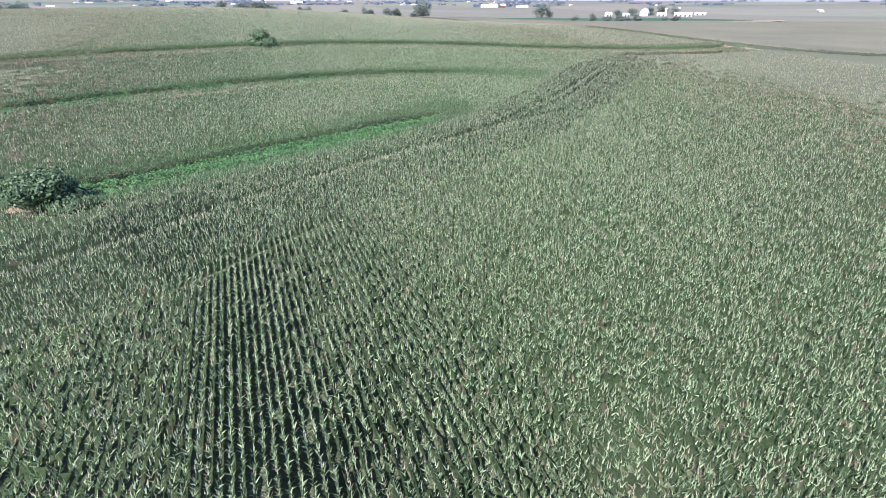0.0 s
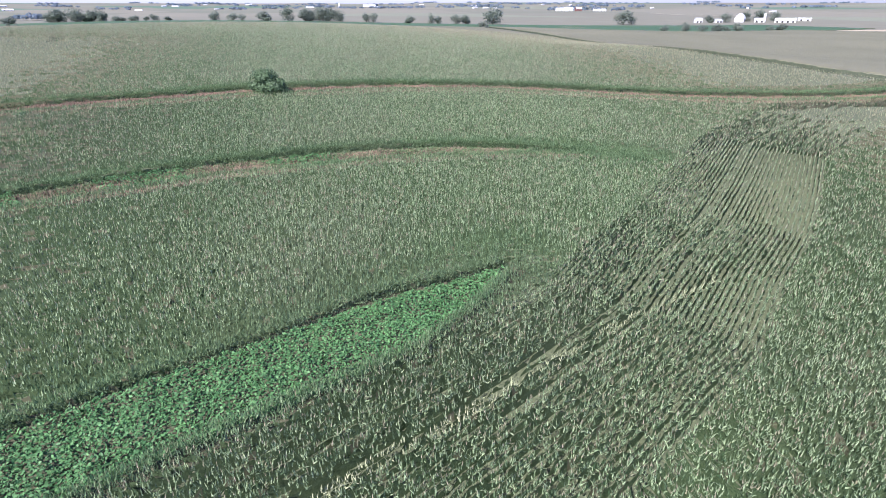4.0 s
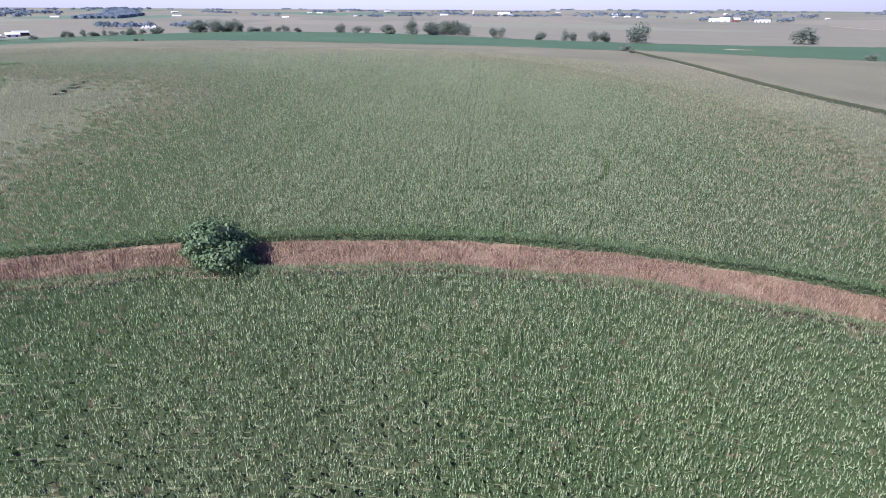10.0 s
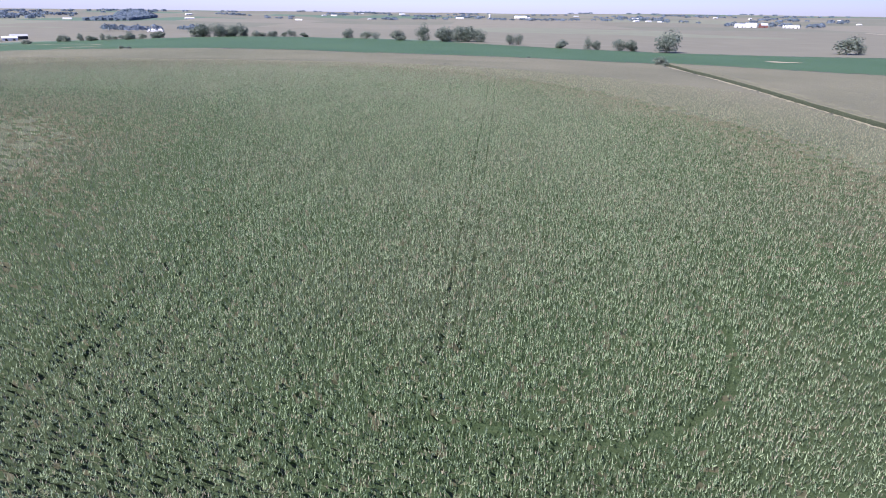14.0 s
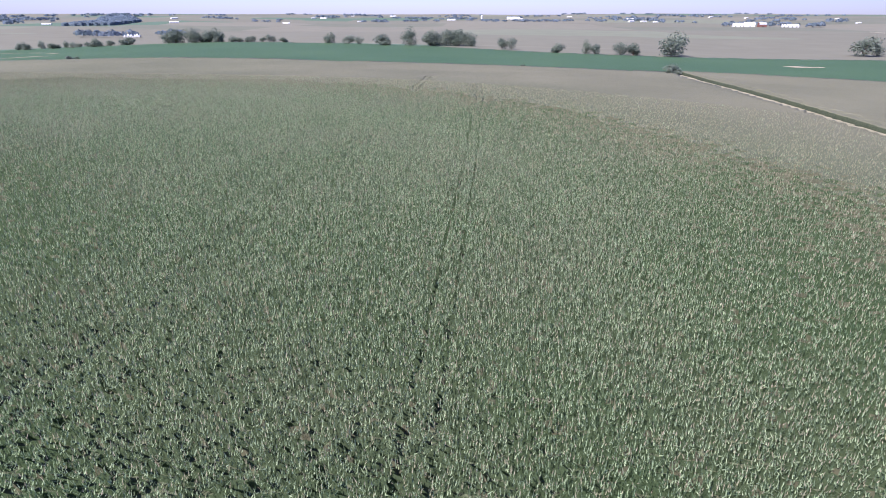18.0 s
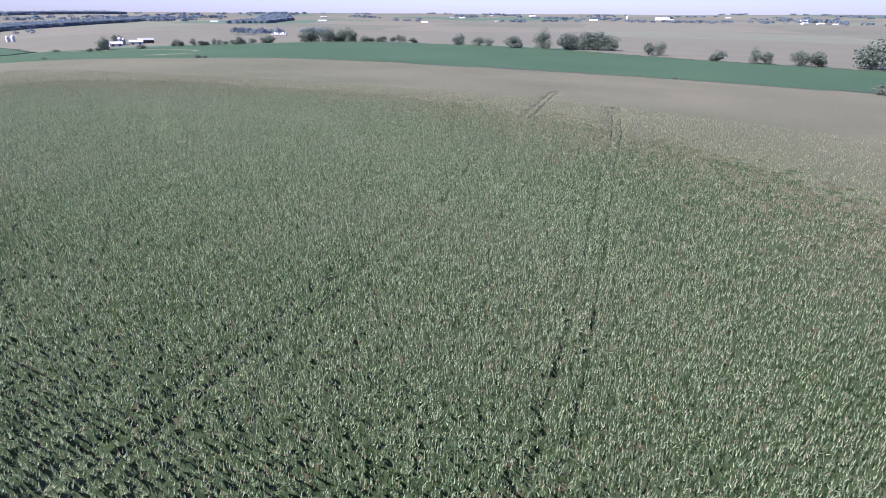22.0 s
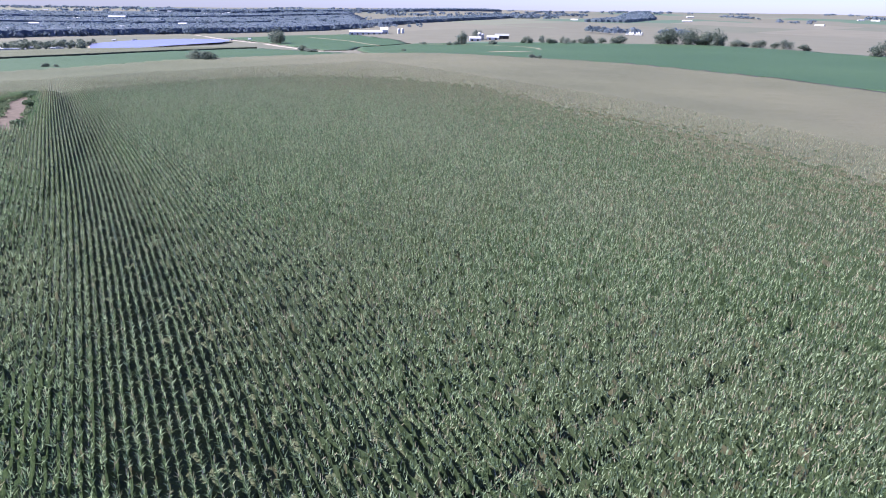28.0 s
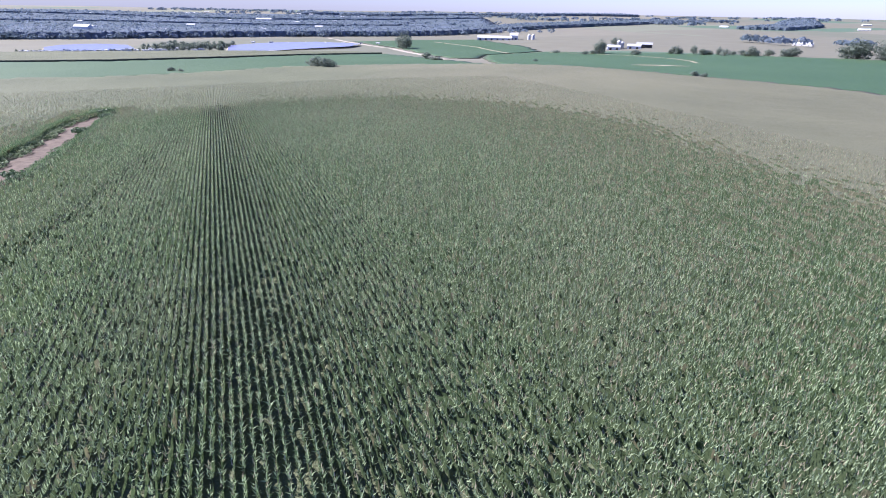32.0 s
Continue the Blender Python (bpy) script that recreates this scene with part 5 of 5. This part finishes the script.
shed("barn", -1130, 918, 26, 11, 6, 9, 60, M_DARK, M_GREYROOF, "dark weathered barn at the end of a farmyard", "barn", 1)
silo(-1112, 862, 3.6, 11, M_GREYROOF, "dark grey metal farm silo")
silo(-1120, 872, 3.2, 9, M_GREYROOF, "short dark grey farm silo")
# long poultry house with bins
shed("poultry_house", -1464, 735, 76, 17, 5, 9, 75, M_WHITE, M_WHITE, "very long low white livestock house in fields", doors=6)
shed("farm_shed", -1474, 782, 18, 18, 9, 14, 75, M_WHITE, M_WHITE, "taller white building at the end of a long barn")
silo(-1456, 812, 3.4, 9, M_WHITE, "small white feed bin")
silo(-1460, 823, 3.4, 9, M_WHITE, "small white feed bin")
# farm far to the north
shed("barn", 205, 2500, 34, 20, 8, 15, 20, M_WHITE, M_WHITE, "white arched farm building before a grove", "barn", 1, True)
shed("farm_shed", 170, 2490, 30, 18, 7, 12, 10, M_WHITE, M_WHITE, "white farm shed before a dark grove")
shed("barn", 245, 2505, 24, 16, 8, 15, 20, M_REDWALL, M_GREYROOF, "red barn before a dark grove", "barn", 1, True)
shed("farm_shed", 330, 2520, 50, 16, 5, 9, 5, M_WHITE, M_WHITE, "long white farm shed before a dark grove", doors=4)
silo(-1020, 3420, 5, 21, M_WHITE, "tall white tower standing alone on a far rise")

FAR_SHED = shed("farm_shed", -862, 3500, 70, 22, 7, 13, 12, M_WHITE, M_WHITE, "long white farm shed far off on the plain", doors=3, group="far farm sheds")
far_spots = [(-820, 3505), (-200, 2935), (-150, 2945), (-100, 2938), (-230, 3300), (300, 3500), (620, 2920), (-1130, 3230), (-1900, 3200), (-1960, 3190), (-2033, 3770), (-1252, 1330), (-1650, 2500), (-1500, 2900),
             (-2100, 2300), (-2350, 1900), (900, 2300), (1200, 1900), (1000, 2800), (-600, 3800), (-2600, 1300), (-2500, 2700), (150, 3650), (700, 3600), (-1700, 3700)]
for i, (x, y) in enumerate(far_spots):
    copy_thing(FAR_SHED, pose(x, y, float(land(x, y)) - 0.15, 0, 0, 12 + (i * 53) % 70) @ Matrix.Scale(0.32 + 0.3 * ((i * 37) % 10) / 10, 4))
TOWN = shed("warehouse", -2693, 72, 60, 26, 9, 13, 82, M_WHITE, M_WHITE, "large white flat-looking warehouse among town trees", "building", 3, group="town buildings")
for i in range(34):
    x, y = -1810 - rng.uniform(0, 1800), -700 + rng.uniform(0, 1280)
    copy_thing(TOWN, pose(x, y, float(land(x, y)) + rng.uniform(1, 7), 0, 0, 70 + rng.uniform(-25, 25)) @ Matrix.Scale(rng.uniform(0.2, 0.46), 4))

# Made-up tall buildings, sized so small white roofs show above the woods.
TALL_ROOF = shed("tall_roof", -1557, -149, 32, 16, 17.5, 22, 80, M_WHITE, M_WHITE, "white town building made tall so its roof clears the trees", "building", 2, group="town buildings")
for x, y, s, a in ((-1605, -2, 0.95, 95), (-1683, 206, 1.0, 70), (-1724, 439, 0.9, 85), (-1510, -309, 0.95, 100), (-1884, 330, 1.05, 80), (-1935, -24, 1.1, 90), (-1790, -221, 1.0, 75), (-1629, 108, 0.9, 60)):
    copy_thing(TALL_ROOF, pose(x, y, float(land(x, y)) - 0.15, 0, 0, a) @ Matrix.Scale(0.62 * s, 4))

# ---------------------------------------------------------------- lagoons and the yard beside them
M_WATER = bpy.data.materials.new("water")
M_WATER.use_nodes = True
wb = M_WATER.node_tree.nodes["Principled BSDF"]
# Lavender base: the sky's reflection is partly put into the water's colour.
wb.inputs["Base Color"].default_value, wb.inputs["Roughness"].default_value, wb.inputs["IOR"].default_value = (0.20, 0.205, 0.35, 1), 0.25, 1.33
wnz, wbp = M_WATER.node_tree.nodes.new("ShaderNodeTexNoise"), M_WATER.node_tree.nodes.new("ShaderNodeBump")
wnz.inputs["Scale"].default_value, wbp.inputs["Distance"].default_value, wbp.inputs["Strength"].default_value = 60.0, 0.02, 0.3
M_WATER.node_tree.links.new(wnz.outputs["Fac"], wbp.inputs["Height"])
M_WATER.node_tree.links.new(wbp.outputs["Normal"], wb.inputs["Normal"])


def pool(outline, level, label):
    me = bpy.data.meshes.new("water")
    me.from_pydata([(x, y, level) for x, y in outline], [], [tuple(range(len(outline)))])
    me.materials.append(M_WATER)
    tagged(new("water", me), label, "lagoon", kind="structure")
    strip("bank", outline + outline[:1], 2.6, M_BARE, "pale gravel bank round a lagoon", "bank", level - float(land(*outline[0])) + 0.15, 6.0)


pool([(-1065, 240), (-1057, 287), (-1107, 329), (-1186, 414), (-1265, 434), (-1306, 351), (-1269, 274), (-1185, 219)], float(land(-1065, 240)) + 0.8, "pale blue still lagoon beyond the corn")
pool([(-1052, 4), (-1036, 48), (-1062, 92), (-1116, 98), (-1197, 60), (-1219, 4), (-1181, -34), (-1126, -30)], float(land(-1052, 4)) + 0.8, "pale blue lagoon with a sandy bank")
for i in range(84):
    x, y = -1070 - 150 * rng.random(), 105 + 125 * rng.random()
    x += 0.25 * (y - 164)
    plant_tree("tree", YARD, x, y, "small dark yard tree in rows near the lagoons", "tree", rng.uniform(0.9, 1.6), i * 41 % 360, "yard trees", 0.1)
for i in range(34):
    y = -14 + 5.6 * i + rng.normal(0, 0.8)
    plant_tree("tree", YARD, -1024 - 44 * float(blend((y - 50) / 60)) + rng.normal(0, 1.5), y, "small dark tree in a row beside parked campers", "tree", rng.uniform(0.35, 0.75), i * 57 % 360, "yard trees", 0.1)


def camper(x, y, turn):
    root = new("camper")
    root.matrix_world = pose(x, y, float(land(x, y)) + 0.9, 0, 0, turn)
    part("body", prism("body", [(-1.2, 0.6), (1.2, 0.6), (1.25, 2.6), (1.0, 3.1), (-1.0, 3.1), (-1.25, 2.6)], -4, 4, M_WHITE), root)
    part("window", boxes("window", [(-2.5, 0.5, -1.3, -1.2, 1.5, 2.3), (1.5, 3.0, -1.3, -1.2, 1.5, 2.3)], M_DARK), root, "dark window strip")
    for wx in (-1.2, 0.6):
        for wy in (-1.1, 1.1):
            part("wheel", boxes("wheel", [(wx - 0.4, wx + 0.4, wy - 0.12, wy + 0.12, 0, 0.8)], M_DARK), root)
    return tagged(root, "white parked camper trailer near a lagoon", "camper", "parked campers")


first = camper(-1043, 201, 70)
for i in range(58):
    if i % 2:
        y = -10 + 175 * (i / 58)
        x = -1021 - 44 * blend((y - 50) / 60) + rng.normal(0, 2)
    elif i % 8 == 0:
        x, y = -1336 + rng.normal(0, 8) + 0.25 * i, 234 + 4.2 * i
    else:
        x, y = -1085 - 120 * rng.random(), 112 + 110 * rng.random()
    copy_thing(first, pose(x, y, float(land(x, y)) + 0.2, 0, 0, rng.uniform(40, 110)) @ Matrix.Scale(rng.uniform(0.75, 1.05), 4))
